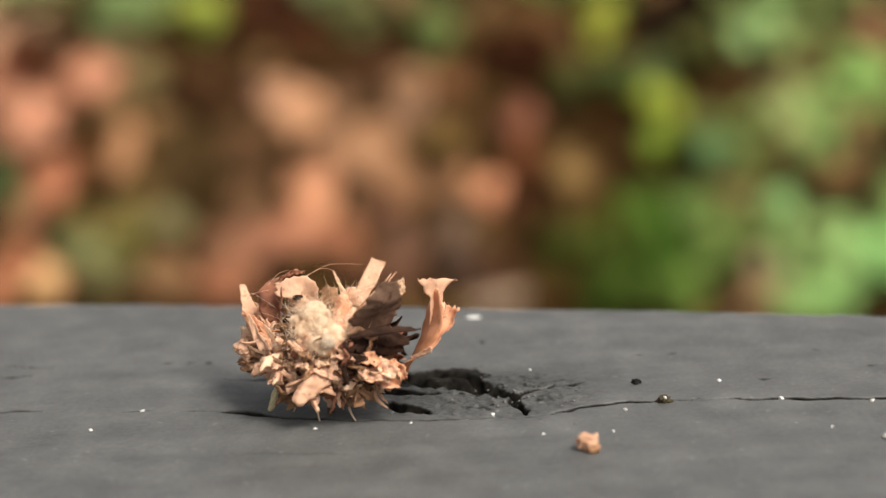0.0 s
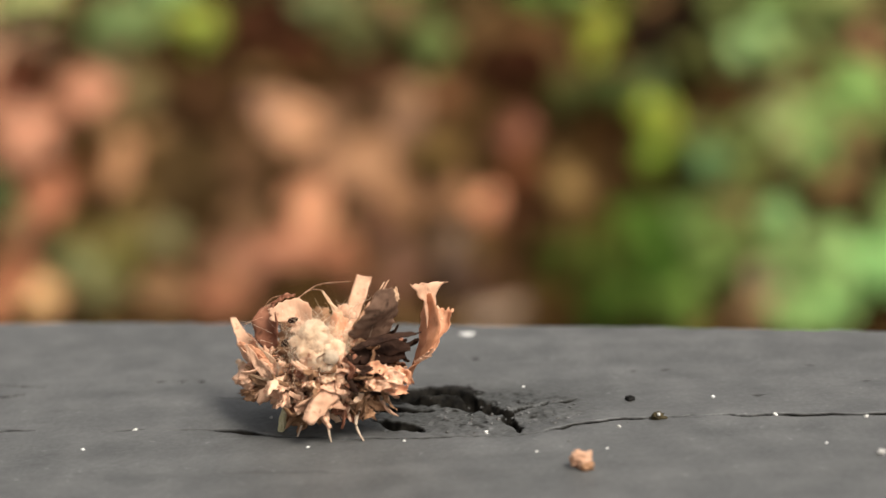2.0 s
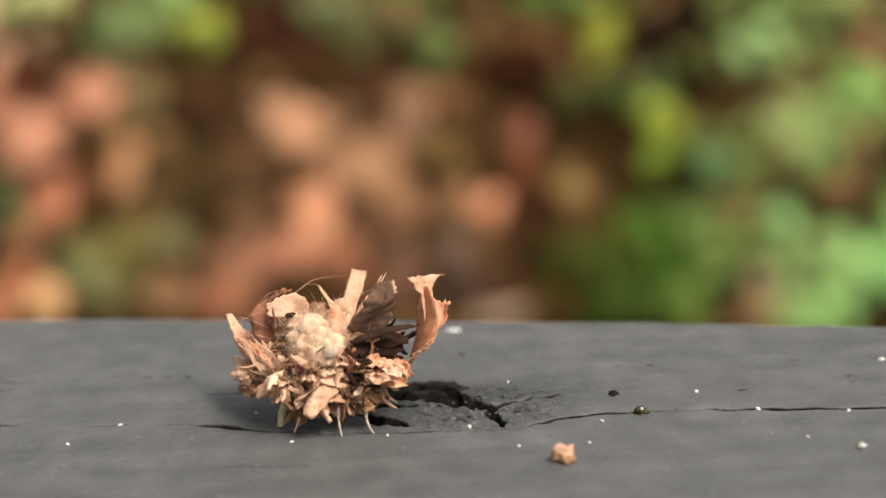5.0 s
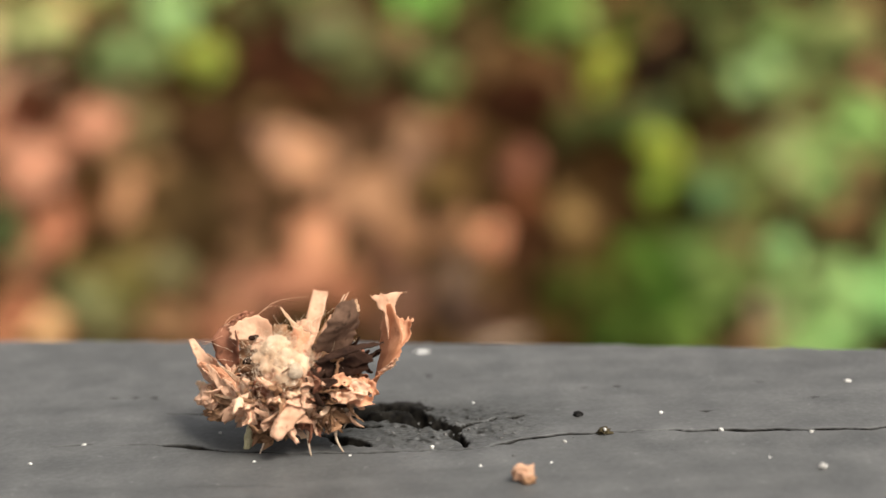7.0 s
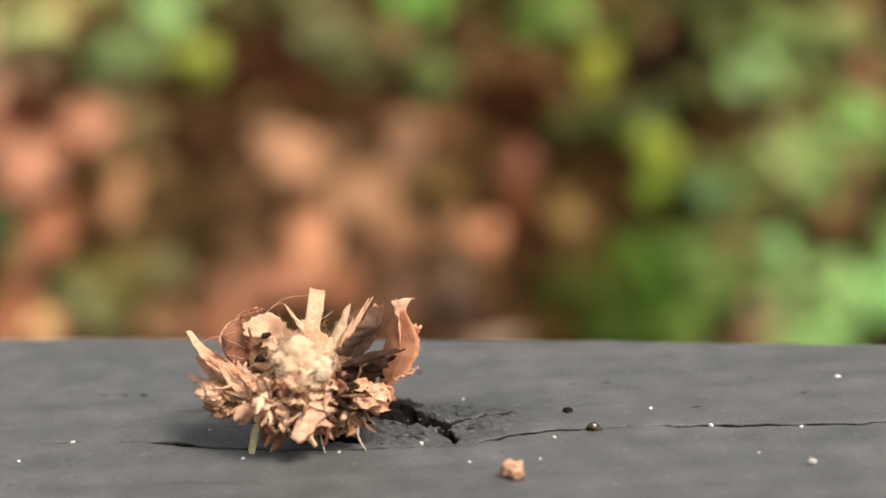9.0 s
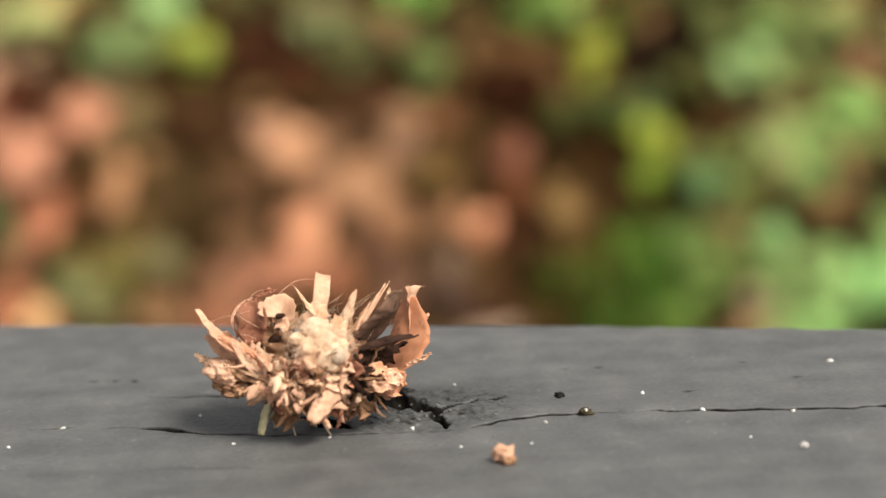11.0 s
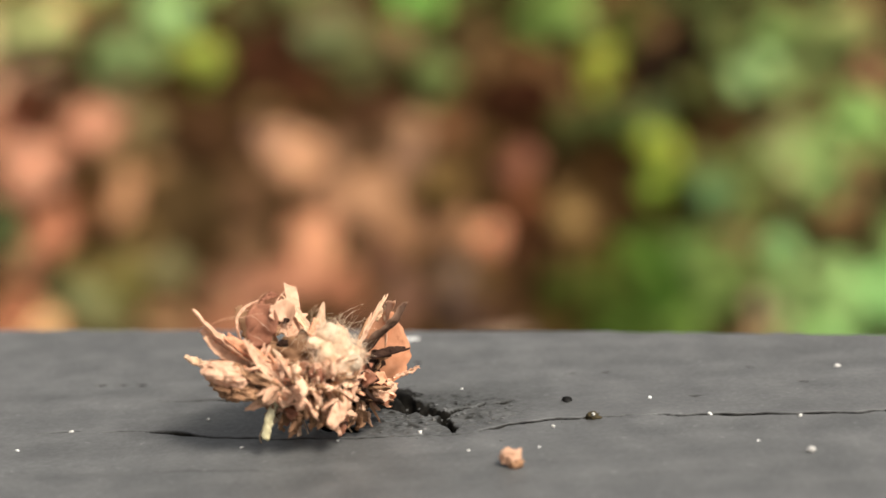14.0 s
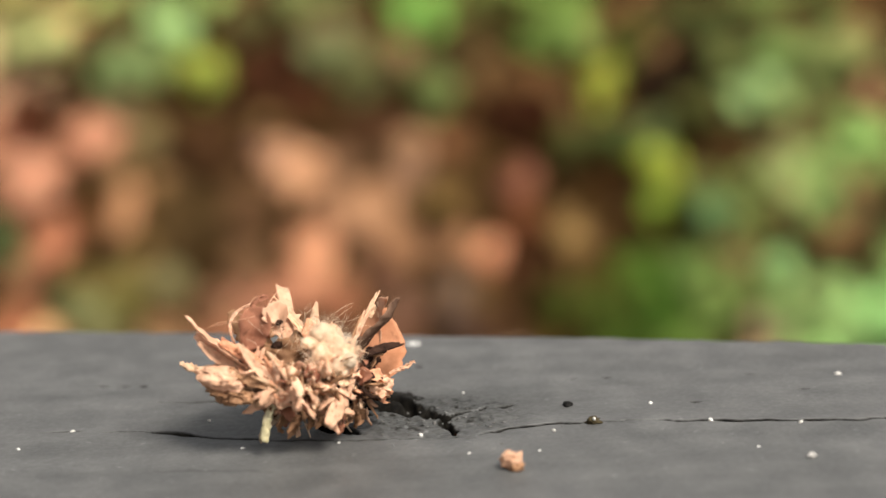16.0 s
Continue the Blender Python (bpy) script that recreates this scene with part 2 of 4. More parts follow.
            for k in range(sides):
                g = 2 * math.pi * k / sides
                verts.append((c + (a * math.cos(g) + b * math.sin(g)) * r) * unit)
        for i in range(steps):
            for k in range(sides):
                p, q = base + i * sides + k, base + i * sides + (k + 1) % sides
                faces.append((p, q, q + sides, p + sides))
        faces.append(tuple(base + k for k in range(sides))[::-1])
        faces.append(tuple(base + steps * sides + k for k in range(sides)))
    return mesh(name, verts, faces, mat)


def lump_mesh(name, mat, centre, radii, rough=0.25, freq=1.5, subdivisions=3, seed=0, unit=MM):
    """An uneven rounded lump."""
    bm = bmesh.new()
    bmesh.ops.create_icosphere(bm, subdivisions=subdivisions, radius=1)
    off = Vector((seed * 5.1, seed * 2.3, seed * 8.7))
    c, r = Vector(centre), Vector(radii)
    for v in bm.verts:
        k = 1 + rough * (noise.noise(v.co * freq + off) + 0.6 * noise.noise(v.co * freq * 2.7 + off) + 0.35 * noise.noise(v.co * freq * 6 + off))
        v.co = (c + v.co * r * k) * unit
    for f in bm.faces:
        f.smooth = True
    me = bpy.data.meshes.new(name)
    bm.to_mesh(me)
    bm.free()
    me.materials.append(mat)
    return me


# ---- ground: a level foot, a bank, a level top, out to the horizon ----
def bank(y):
    """Height of the ground at y."""
    if y < 1.1:
        return -0.675
    if y < 2.6:
        return -0.5 + 0.7 * (y - 1.35)
    return 0.375


def ground():
    xs = [-400, -60, -12, -4] + [-2 + 0.1 * k for k in range(41)] + [4, 12, 60, 400]
    ys = [-400, -60, -12, -4, -1, 0, 0.6] + [1.1 + 0.05 * k for k in range(31)] + [3, 5, 12, 60, 400]
    verts, faces = [], []
    for y in ys:
        for x in xs:
            z = bank(y) + (0.018 * noise.noise(Vector((x * 5, y * 5, 0))) if abs(x) < 3 and abs(y) < 3 else 0)
            verts.append((x, y, z))
    for i in range(len(ys) - 1):
        for j in range(len(xs) - 1):
            a = i * len(xs) + j
            faces.append((a, a + 1, a + 1 + len(xs), a + len(xs)))
    tagged(new("ground", mesh("ground", verts, faces, SOIL)), "dark brown forest soil rising in a shaded bank", "ground", kind="structure")


ground()


# ---- rail ----
def soft_noise(x, y, cell, seed):
    """Smooth noise from -1 to 1 at points x, y (arrays, millimetres)."""
    table = np.random.RandomState(seed).uniform(-1, 1, (64, 64))
    gx, gy = x / cell, y / cell
    i, j = np.floor(gx).astype(int), np.floor(gy).astype(int)
    fx, fy = gx - i, gy - j
    fx, fy = fx * fx * (3 - 2 * fx), fy * fy * (3 - 2 * fy)
    g = lambda a, b: table[a % 64, b % 64]
    return (g(i, j) * (1 - fx) + g(i + 1, j) * fx) * (1 - fy) + (g(i, j + 1) * (1 - fx) + g(i + 1, j + 1) * fx) * fy


def crack(x, y, path, widths, depth, seed, wobble=0.1):
    """Depth of a crack along path (millimetres) with half-widths along it."""
    wx = x + wobble * (soft_noise(x, y, 0.9, seed) + 0.3 * soft_noise(x, y, 0.3, seed + 3))
    wy = y + wobble * (soft_noise(x, y, 0.7, seed + 1) + 0.45 * soft_noise(x, y, 0.3, seed + 4))
    cut = np.zeros_like(x)
    for k in range(len(path) - 1):
        (ax, ay), (bx, by) = path[k], path[k + 1]
        dx, dy = bx - ax, by - ay
        t = np.clip(((wx - ax) * dx + (wy - ay) * dy) / (dx * dx + dy * dy), 0, 1)
        d = np.hypot(wx - ax - t * dx, wy - ay - t * dy)
        w = (widths[k] + (widths[k + 1] - widths[k]) * t) * (1 + 0.45 * soft_noise(x, y, 0.8, seed + 2))
        f = np.clip(1.15 * (1 - d / np.maximum(w, 0.02)), 0, 1)
        cut = np.maximum(cut, f * f * (3 - 2 * f))
    return depth * cut


def edge_line(x):
    """y of the rail's far edge at x, in millimetres: slightly bowed."""
    s = np.clip(x - 5.9, -26, 26)
    return -1.70 - 0.198 * (x - 5.9) - 0.0009 * s * s


# the long check that runs along the grain through the knot
CHECK_X = [-20, -10.5, -6.8, -4.9, -4.4, -3.3, -1.0, 2.0, 4.0, 5.9, 7.4, 8.6, 10.6, 13.5, 15.9, 19.2, 28]
CHECK_Y = [-11.6, -11.75, -11.9, -12.05, -12.35, -13.0, -13.6, -13.85, -14.0, -13.8, -13.3, -13.1, -13.1, -13.45, -13.7, -13.95, -14.6]


def cuts(x, y):
    """Depth of all cracks."""
    h = 0.0 * x
    # the checked knot beside the larva
    h += crack(x, y, [(-0.6, -9.2), (0.9, -9.75), (1.9, -10.45), (3.3, -10.85), (4.1, -11.45), (4.6, -11.85)], [0.25, 0.44, 0.5, 0.48, 0.4, 0.22], 0.55, 10, 0.22)
    h += crack(x, y, [(0.4, -9.3), (1.3, -9.4), (2.1, -9.45), (3.2, -10.0), (3.8, -10.8)], [0.16, 0.36, 0.38, 0.3, 0.22], 0.42, 12, 0.22)
    h += crack(x, y, [(4.55, -11.9), (4.85, -12.6), (5.05, -13.2), (5.02, -13.7)], [0.14, 0.3, 0.32, 0.1], 0.4, 13, 0.3)
    h += crack(x, y, [(4.5, -11.8), (5.2, -11.58), (6.05, -11.3)], [0.26, 0.27, 0.12], 0.5, 14, 0.15)
    h += crack(x, y, [(6.55, -11.26), (6.8, -11.2), (7.15, -11.05)], [0.1, 0.26, 0.1], 0.42, 16)
    h += crack(x, y, [(0.3, -12.0), (1.1, -12.75), (2.0, -13.3)], [0.14, 0.44, 0.12], 0.4, 18, 0.2)
    h += crack(x, y, [(-0.5, -10.6), (0.9, -11.2), (2.2, -11.4)], [0.1, 0.3, 0.12], 0.35, 19)
    # long checks along the grain
    check = list(zip(CHECK_X, CHECK_Y))
    h += crack(x, y, check[9:13], [0.08, 0.15, 0.12, 0.04], 0.26, 22, 0.12)
    h += crack(x, y, check[12:17], [0.04, 0.16, 0.1, 0.15, 0.12], 0.26, 26, 0.1)
    h += crack(x, y, [(-8.9, -11.87), (-8.2, -11.9), (-7.6, -11.92)], [0.03, 0.07, 0.03], 0.13, 30, 0.08)
    h += crack(x, y, [(-6.7, -12.1), (-6.0, -12.05), (-5.3, -12.15)], [0.03, 0.08, 0.06], 0.15, 31, 0.08)
    h += crack(x, y, [(-5.3, -12.2), (-4.9, -12.25), (-4.4, -12.4), (-3.5, -12.85), (-2.8, -13.1)], [0.06, 0.28, 0.26, 0.09, 0.04], 0.32, 32, 0.05)
    h += crack(x, y, [(-13.0, -11.5), (-12.3, -11.42), (-11.4, -11.45)], [0.04, 0.09, 0.04], 0.12, 33, 0.08)
    h += crack(x, y, check[5:10], [0.1, 0.05, 0.12, 0.04, 0.08], 0.06, 34, 0.1)
    h += crack(x, y, [(-7.83, -7.09), (-7.65, -7.12), (-7.47, -7.14)], [0.04, 0.13, 0.04], 0.18, 38)
    h += crack(x, y, [(-7.03, -7.21), (-6.8, -7.24), (-6.62, -7.27)], [0.04, 0.13, 0.04], 0.18, 39)
    h += crack(x, y, [(-6.26, -7.33), (-6.1, -7.35), (-5.95, -7.38)], [0.04, 0.12, 0.04], 0.18, 40)
    h += crack(x, y, [(-13.6, -6.74), (-12.9, -6.9), (-11.9, -7.09)], [0.05, 0.1, 0.05], 0.14, 36)
    h += crack(x, y, [(-13.7, -7.75), (-13.1, -7.85), (-12.5, -7.9)], [0.05, 0.12, 0.05], 0.15, 37)
    h += crack(x, y, [(-5.4, -9.15), (-4.0, -9.3), (-1.5, -9.6)], [0.05, 0.13, 0.1], 0.2, 42)
    h += crack(x, y, [(-4.4, -16.0), (-2.8, -16.2), (-0.7, -16.4)], [0.08, 0.14, 0.08], 0.02, 46)
    for k, (nx, ny) in enumerate(((10.56, -8.44), (15.6, -8.84), (13.21, -11.52), (3.87, -6.45), (9.38, -8.52), (17.2, -10.6))):
        h += crack(x, y, [(nx - 0.16, ny), (nx, ny - 0.02), (nx + 0.16, ny - 0.03)], [0.04, 0.1, 0.04], 0.08, 90 + 5 * k)
    h += crack(x, y, [(4.6, -6.6), (6.0, -6.8), (7.2, -7.0)], [0.06, 0.12, 0.06], 0.02, 50)
    return h


def relief(x, y):
    h = 0.014 * soft_noise(x, y * 1.5, 6, 1) + 0.006 * soft_noise(x * 0.6, y * 2, 0.9, 2) + 0.004 * soft_noise(x, y, 0.3, 3)
    h = h - cuts(x, y)
    # crumbled paint round the knot
    r = np.hypot((x - 4.2) / 3.4, (y + 12.0) / 2.3)
    rough = np.clip(1.25 - r, 0, 1)
    h += rough * 0.035 * soft_noise(x, y, 0.13, 62)
    h += rough * (0.08 * soft_noise(x, y, 0.9, 60) + 0.07 * soft_noise(x, y, 0.27, 61) - 0.04)
    return h


def rail():
    xs = np.concatenate([np.linspace(-900, -30, 16), np.arange(-20, -6, 0.09), np.arange(-6, 9, 0.045), np.arange(9, 28, 0.09), np.linspace(33, 900, 16)])
    fine = np.concatenate([np.arange(1.2, 6, 0.15), np.arange(6, 8.5, 0.06), np.arange(8.5, 11.39, 0.038), np.arange(11.42, 12.6, 0.028), np.arange(12.62, 16.5, 0.06), np.linspace(16.6, 30, 60), np.linspace(33, 86.5, 12)])
    arc = np.linspace(0, math.pi / 2, 8)
    back = [(1.2 - 1.2 * math.cos(a), -1.2 + 1.2 * math.sin(a)) for a in arc[:-1]]
    front = [(86.8 + 2.2 * math.sin(a), -2.2 + 2.2 * math.cos(a)) for a in arc[1:]]
    prof = [(0.0, -38.0), (0.0, -15.0)] + back + [(d, 0.0) for d in fine] + front + [(89.0, -15.0), (89.0, -38.0)]
    d, z = np.array([p[0] for p in prof]), np.array([p[1] for p in prof])
    X, D = np.meshgrid(xs, d)
    Zp = np.repeat(z[:, None], len(xs), 1)
    inner = np.clip(X, -20, 28)
    grain_line = 12 + np.interp(inner, CHECK_X, CHECK_Y) - 0.185 * (X - inner)
    f = np.clip((D - 1.5) / 8.0, 0, 1)
    f = f * f * (3 - 2 * f)
    Y = edge_line(X) * (1 - f) + grain_line * f - D
    near = (Zp > -1.3) & (D < 31)
    fade = np.clip((D - 0.3) / 1.2, 0, 1)
    Zs = Zp + np.where(near, relief(X, Y) * fade, 0)
    Y = Y + np.where(D < 1.3, 0.10 * soft_noise(X, Y * 0, 1.1, 70) + 0.05 * soft_noise(X, Y * 0, 0.35, 71), 0)
    n, k = len(xs), len(prof)
    verts = np.stack([X, Y, Zs], -1).reshape(-1, 3) * MM
    i, j = np.meshgrid(np.arange(k), np.arange(n - 1), indexing="ij")
    a, b = (i * n + j).ravel(), (((i + 1) % k) * n + j).ravel()
    faces = np.stack([a, b, b + 1, a + 1], 1).tolist()
    faces += [tuple(r * n for r in range(k)), tuple(r * n + n - 1 for r in range(k))[::-1]]
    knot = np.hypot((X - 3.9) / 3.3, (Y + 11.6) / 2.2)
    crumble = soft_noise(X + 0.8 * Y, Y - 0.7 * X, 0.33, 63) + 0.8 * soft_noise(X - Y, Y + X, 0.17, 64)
    # darkest where cracks are deep: crack shade set into the colour with dirt
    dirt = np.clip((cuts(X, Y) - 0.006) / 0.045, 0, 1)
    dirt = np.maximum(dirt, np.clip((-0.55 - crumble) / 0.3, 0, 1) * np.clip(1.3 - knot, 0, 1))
    # ragged near-black colour over the ridge between the knot's two splits
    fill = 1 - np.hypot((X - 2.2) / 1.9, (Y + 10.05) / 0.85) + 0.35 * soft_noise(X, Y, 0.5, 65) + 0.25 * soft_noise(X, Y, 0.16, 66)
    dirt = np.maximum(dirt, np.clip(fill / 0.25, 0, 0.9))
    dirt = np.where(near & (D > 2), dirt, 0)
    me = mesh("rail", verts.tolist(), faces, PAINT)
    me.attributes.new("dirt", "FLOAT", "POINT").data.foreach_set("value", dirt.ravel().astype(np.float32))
    top = new("rail", me)
    tagged(top, "weathered black-painted wooden rail with checks and a knot", "railing")
    for x in (-0.75, 0.75):
        y0 = float(edge_line(np.array(x * 1000))) * MM - 0.0445
        bm = bmesh.new()
        bmesh.ops.create_cube(bm, size=1)
        for v in bm.verts:
            v.co = Vector((x, y0, -0.363)) + v.co * Vector((0.089, 0.085, 0.65))
        bmesh.ops.bevel(bm, geom=bm.edges[:], offset=0.004, segments=2, affect="EDGES")
        me = bpy.data.meshes.new("post")
        bm.to_mesh(me)
        bm.free()
        me.materials.append(PAINT)
        part("post", me, top)


rail()


# ---- the larva under its heap ----
larva = tagged(new("camouflaged_larva"), "tiny insect larva under a heap of tan bark flakes and silk", "insect")
pieces = random.Random(5)


def flake(name, mat, path, widths, facing, label="", parent=larva, **more):
    more.setdefault("seed", pieces.random() * 40)
    return part(name, flake_mesh(name, mat, path, widths, facing, **more), parent, label)


def heap():
    # packed core
    part("packed_core", lump_mesh("packed_core", BROWN, (0.0, 0.6, 2.35), (1.68, 1.5, 1.0), 0.45, 1.8, 5, 3), larva, "brown matted debris")
    # upright bark strip at the back
    flake("bark_strip", TAN, [(0.55, 1.5, 2.6), (0.95, 2.1, 3.3), (1.45, 2.9, 4.0), (1.74, 3.38, 4.45)], [0.36, 0.5, 0.56, 0.54], (-0.25, -1, 0.3), "pale straight bark strip", jag=0.04, curl=0.1, rough=0.02)
    flake("bark_flake", TAN, [(0.5, 1.5, 3.0), (0.75, 1.8, 3.6), (0.7, 2.0, 3.9)], [0.6, 0.8, 0.3], (-0.2, -1, 0.2), jag=0.5)
    flake("amber_flake", ORANGE, [(0.35, 0.5, 3.1), (0.5, 0.7, 3.5), (0.6, 0.9, 3.95)], [0.4, 0.6, 0.3], (0.1, -1, 0.2), curl=-0.15, jag=0.3)
    flake("amber_flake", ORANGE, [(0.3, -0.45, 3.05), (0.5, -0.25, 3.45), (0.75, 0.0, 3.95)], [0.34, 0.5, 0.3], (0.0, -1, 0.15), curl=0.12, jag=0.25, rough=0.03)
    flake("bark_flake", TAN, [(0.62, -0.5, 3.0), (0.8, -0.3, 3.5), (0.98, -0.1, 3.8)], [0.2, 0.3, 0.12], (-0.1, -1, 0.15), jag=0.3, rough=0.03)
    flake("splinter", STRAW, [(0.75, 1.3, 3.4), (0.45, 1.9, 4.0), (0.22, 2.25, 4.5)], [0.2, 0.15, 0.03], (0, -1, 0.3), jag=0.3)
    # curled orange leaf on the right
    leaf = flake("orange_leaf", AMBER, [(2.1, -0.8, 1.75), (2.75, -0.35, 2.0), (3.2, 0.1, 2.6), (3.52, 0.36, 3.3), (3.7, 0.5, 4.05)], [0.7, 1.8, 2.1, 1.45, 0.5], (-1.0, -0.3, 0.12), "cupped orange-brown leaf piece", curl=-0.07, jag=0.1, rough=0.07)
    flake("leaf_rim", STRAW, [(3.6, 0.6, 4.1), (3.66, 0.85, 3.7), (3.68, 1.0, 3.2), (3.55, 0.95, 2.6)], [0.1, 0.16, 0.2, 0.14], (-0.7, -0.6, 0.2), parent=leaf, curl=0.1, jag=0.3)
    flake("orange_curl", TAN, [(3.5, 0.3, 2.9), (3.6, 0.42, 3.5), (3.62, 0.5, 3.9), (3.62, 0.5, 4.42)], [0.55, 0.45, 0.7, 1.75], (0.7, -0.7, 0), "flared orange leaf tip", slant=-0.25, curl=0.12, jag=0.12)
    flake("leaf_fold", ORANGE, [(3.2, 0.0, 2.2), (3.55, 0.25, 2.5), (3.95, 0.6, 2.85), (4.2, 0.8, 3.3)], [0.3, 0.46, 0.7, 0.55], (-0.45, -0.9, 0.2), "pale orange folded leaf edge", curl=0.2, jag=0.35, rough=0.06)
    fray = random.Random(23)
    for k in range(9):
        u = k / 8
        q = glide([(3.66, 0.55, 4.0), (3.82, 0.75, 3.4), (3.78, 0.7, 2.7), (3.3, 0.35, 2.0)], u)
        d = Vector((fray.uniform(-0.05, 0.2), fray.uniform(0.0, 0.2), fray.uniform(-0.3, 0.3)))
        flake("rim_shred", fray.choice((STRAW, TAN, CREAM)), [q - d, q, q + d], [0.08, fray.uniform(0.12, 0.24), 0.05], (-0.3, -0.9, 0.2), parent=leaf, jag=0.5, curl=fray.uniform(-0.3, 0.3), nu=10, nv=5)
    flake("leaf_tatter", TAN, [(2.75, -0.9, 2.15), (3.1, -1.2, 2.4), (3.42, -1.42, 2.63)], [0.1, 0.17, 0.1], (-0.5, -0.8, 0.2), parent=leaf, jag=0.6)
    # grey-brown triangle and the straws along it
    flake("dark_leaf", GREYLEAF, [(1.4, -0.75, 3.2), (1.78, -1.0, 3.75), (2.1, -1.22, 4.3), (2.31, -1.42, 4.92)], [1.35, 1.45, 1.2, 0.42], (0.55, -0.85, 0.15), "grey-brown triangular leaf piece", curl=-0.1, jag=0.16, rough=0.06)
    straws = random.Random(41)
    for k in range(7):
        u = k / 6
        low = Vector((0.7 + 0.3 * u, -0.78 + 0.1 * u, 3.2 + straws.uniform(-0.1, 0.1)))
        tip = Vector((1.55 + 0.9 * u, -0.5 + 0.05 * u, 4.4 + 0.55 * u + straws.uniform(-0.2, 0.1)))
        mid = low.lerp(tip, 0.5) + Vector((straws.uniform(-0.08, 0.04), -0.04, straws.uniform(-0.03, 0.06)))
        w = straws.uniform(0.045, 0.12)
        flake("straw", straws.choice((TAN, CREAM, BROWN, STRAW)), [low, mid, tip], [w, w * 1.3, w * 0.3], (-0.3, -1, 0.1), "" if k else "thin pale split straw", jag=0.3, rough=0.015, nu=14, nv=4)
    flake("bark_chip", STRAW, [(2.35, -0.2, 4.0), (2.55, -0.1, 4.3), (2.65, 0.0, 4.6)], [0.12, 0.25, 0.06], (-0.2, -1, 0.1), "white bark chip", jag=0.4)
    # dark pointed leaves in the middle
    flake("dark_sliver", DARK, [(0.8, -1.45, 3.2), (1.5, -1.4, 3.3), (2.35, -1.25, 3.3), (3.12, -1.11, 3.2)], [0.15, 0.3, 0.27, 0.05], (0.1, -0.7, 0.7), "dark brown pointed leaf sliver", curl=-0.1, jag=0.12)
    flake("dark_sliver", DARK, [(0.6, -1.5, 2.9), (1.2, -1.2, 2.85), (1.9, -0.8, 2.6), (2.5, -0.45, 2.4)], [0.3, 0.65, 0.6, 0.2], (0, -0.9, 0.4), "dark brown pointed leaf sliver", curl=-0.12, jag=0.15)
    flake("dark_sliver", DARK, [(1.4, -1.0, 3.1), (2.0, -0.8, 2.9), (2.7, -0.5, 2.6)], [0.3, 0.6, 0.2], (0, -0.9, 0.4), jag=0.2)
    flake("dark_sliver", DARK, [(0.7, -1.5, 2.6), (1.2, -1.45, 2.35), (1.7, -1.3, 2.2)], [0.2, 0.4, 0.15], (0, -1, 0.3), jag=0.2)
    # crinkled flakes low on the right
    for path, widths, mat in (([(1.0, -1.2, 2.35), (1.4, -1.4, 2.42), (1.75, -1.45, 2.25)], [0.25, 0.42, 0.3], ORANGE),
                              ([(1.6, -1.3, 2.3), (1.9, -1.45, 2.05), (2.2, -1.4, 1.8)], [0.3, 0.5, 0.35], TAN),
                              ([(1.0, -1.3, 1.85), (1.4, -1.55, 1.8), (1.8, -1.55, 1.85), (2.05, -1.5, 1.7)], [0.2, 0.36, 0.34, 0.25], TAN),
                              ([(1.5, -1.1, 1.75), (1.9, -1.3, 1.55), (2.3, -1.2, 1.4)], [0.3, 0.42, 0.25], ORANGE),
                              ([(2.1, -1.2, 2.2), (2.35, -1.25, 1.9), (2.45, -1.2, 1.55)], [0.25, 0.36, 0.2], ORANGE),
                              ([(1.05, -1.35, 2.15), (1.2, -1.55, 2.0), (1.3, -1.6, 1.8)], [0.2, 0.3, 0.15], TAN)):
        flake("crinkled_flake", mat, path, widths, (0.1, -0.9, 0.5), "crinkled pale orange flake", curl=pieces.uniform(0.15, 0.35), jag=0.3, rough=0.08, nu=16, nv=8)
    part("crinkled_lump", lump_mesh("crinkled_lump", ORANGE, (1.75, -1.15, 1.95), (0.5, 0.3, 0.34), 0.5, 2.4, 4, 77), larva, "knobbly pale orange crumb")
    # hanging flake in front
    flake("hanging_flake", TAN, [(0.3, -1.15, 2.15), (-0.1, -1.5, 1.95), (-0.65, -1.7, 1.6), (-1.08, -1.78, 1.2)], [0.35, 0.6, 0.62, 0.34], (-0.1, -1, 0.25), "pale hanging bark flake", curl=-0.12, jag=0.15)
    flake("hanging_flake", STRAW, [(-0.35, -1.45, 2.35), (0.05, -1.4, 2.4), (0.45, -1.25, 2.35)], [0.15, 0.22, 0.12], (0, -1, 0.4), jag=0.4)
    # greenish stem touching down
    flake("greenish_stem", GREENISH, [(-1.5, 0.1, 1.75), (-1.75, 0.15, 1.25), (-1.95, 0.05, 0.85), (-2.14, -0.05, 0.42)], [0.2, 0.26, 0.3, 0.16], (-0.2, -1, 0.1), "yellow-green stem fragment", curl=-0.35, thick=0.14, jag=0.1)
    # round rusty scale with a pale rim
    scale = flake("rusty_scale", RUST, [(-1.75, 1.05, 3.2), (-1.8, 1.12, 3.6), (-1.75, 1.15, 4.05), (-1.6, 1.35, 4.5)], [0.5, 0.95, 1.05, 0.5], (-0.55, -0.8, 0.2), "round rust-brown scale with a pale rim", curl=0.18, jag=0.06)
    flake("scale_rim", TAN, [(-2.15, 1.55, 3.3), (-2.25, 1.75, 3.85), (-2.0, 1.75, 4.3), (-1.55, 1.6, 4.55)], [0.07, 0.09, 0.09, 0.05], (-0.3, -1, 0.2), parent=scale, jag=0.15)
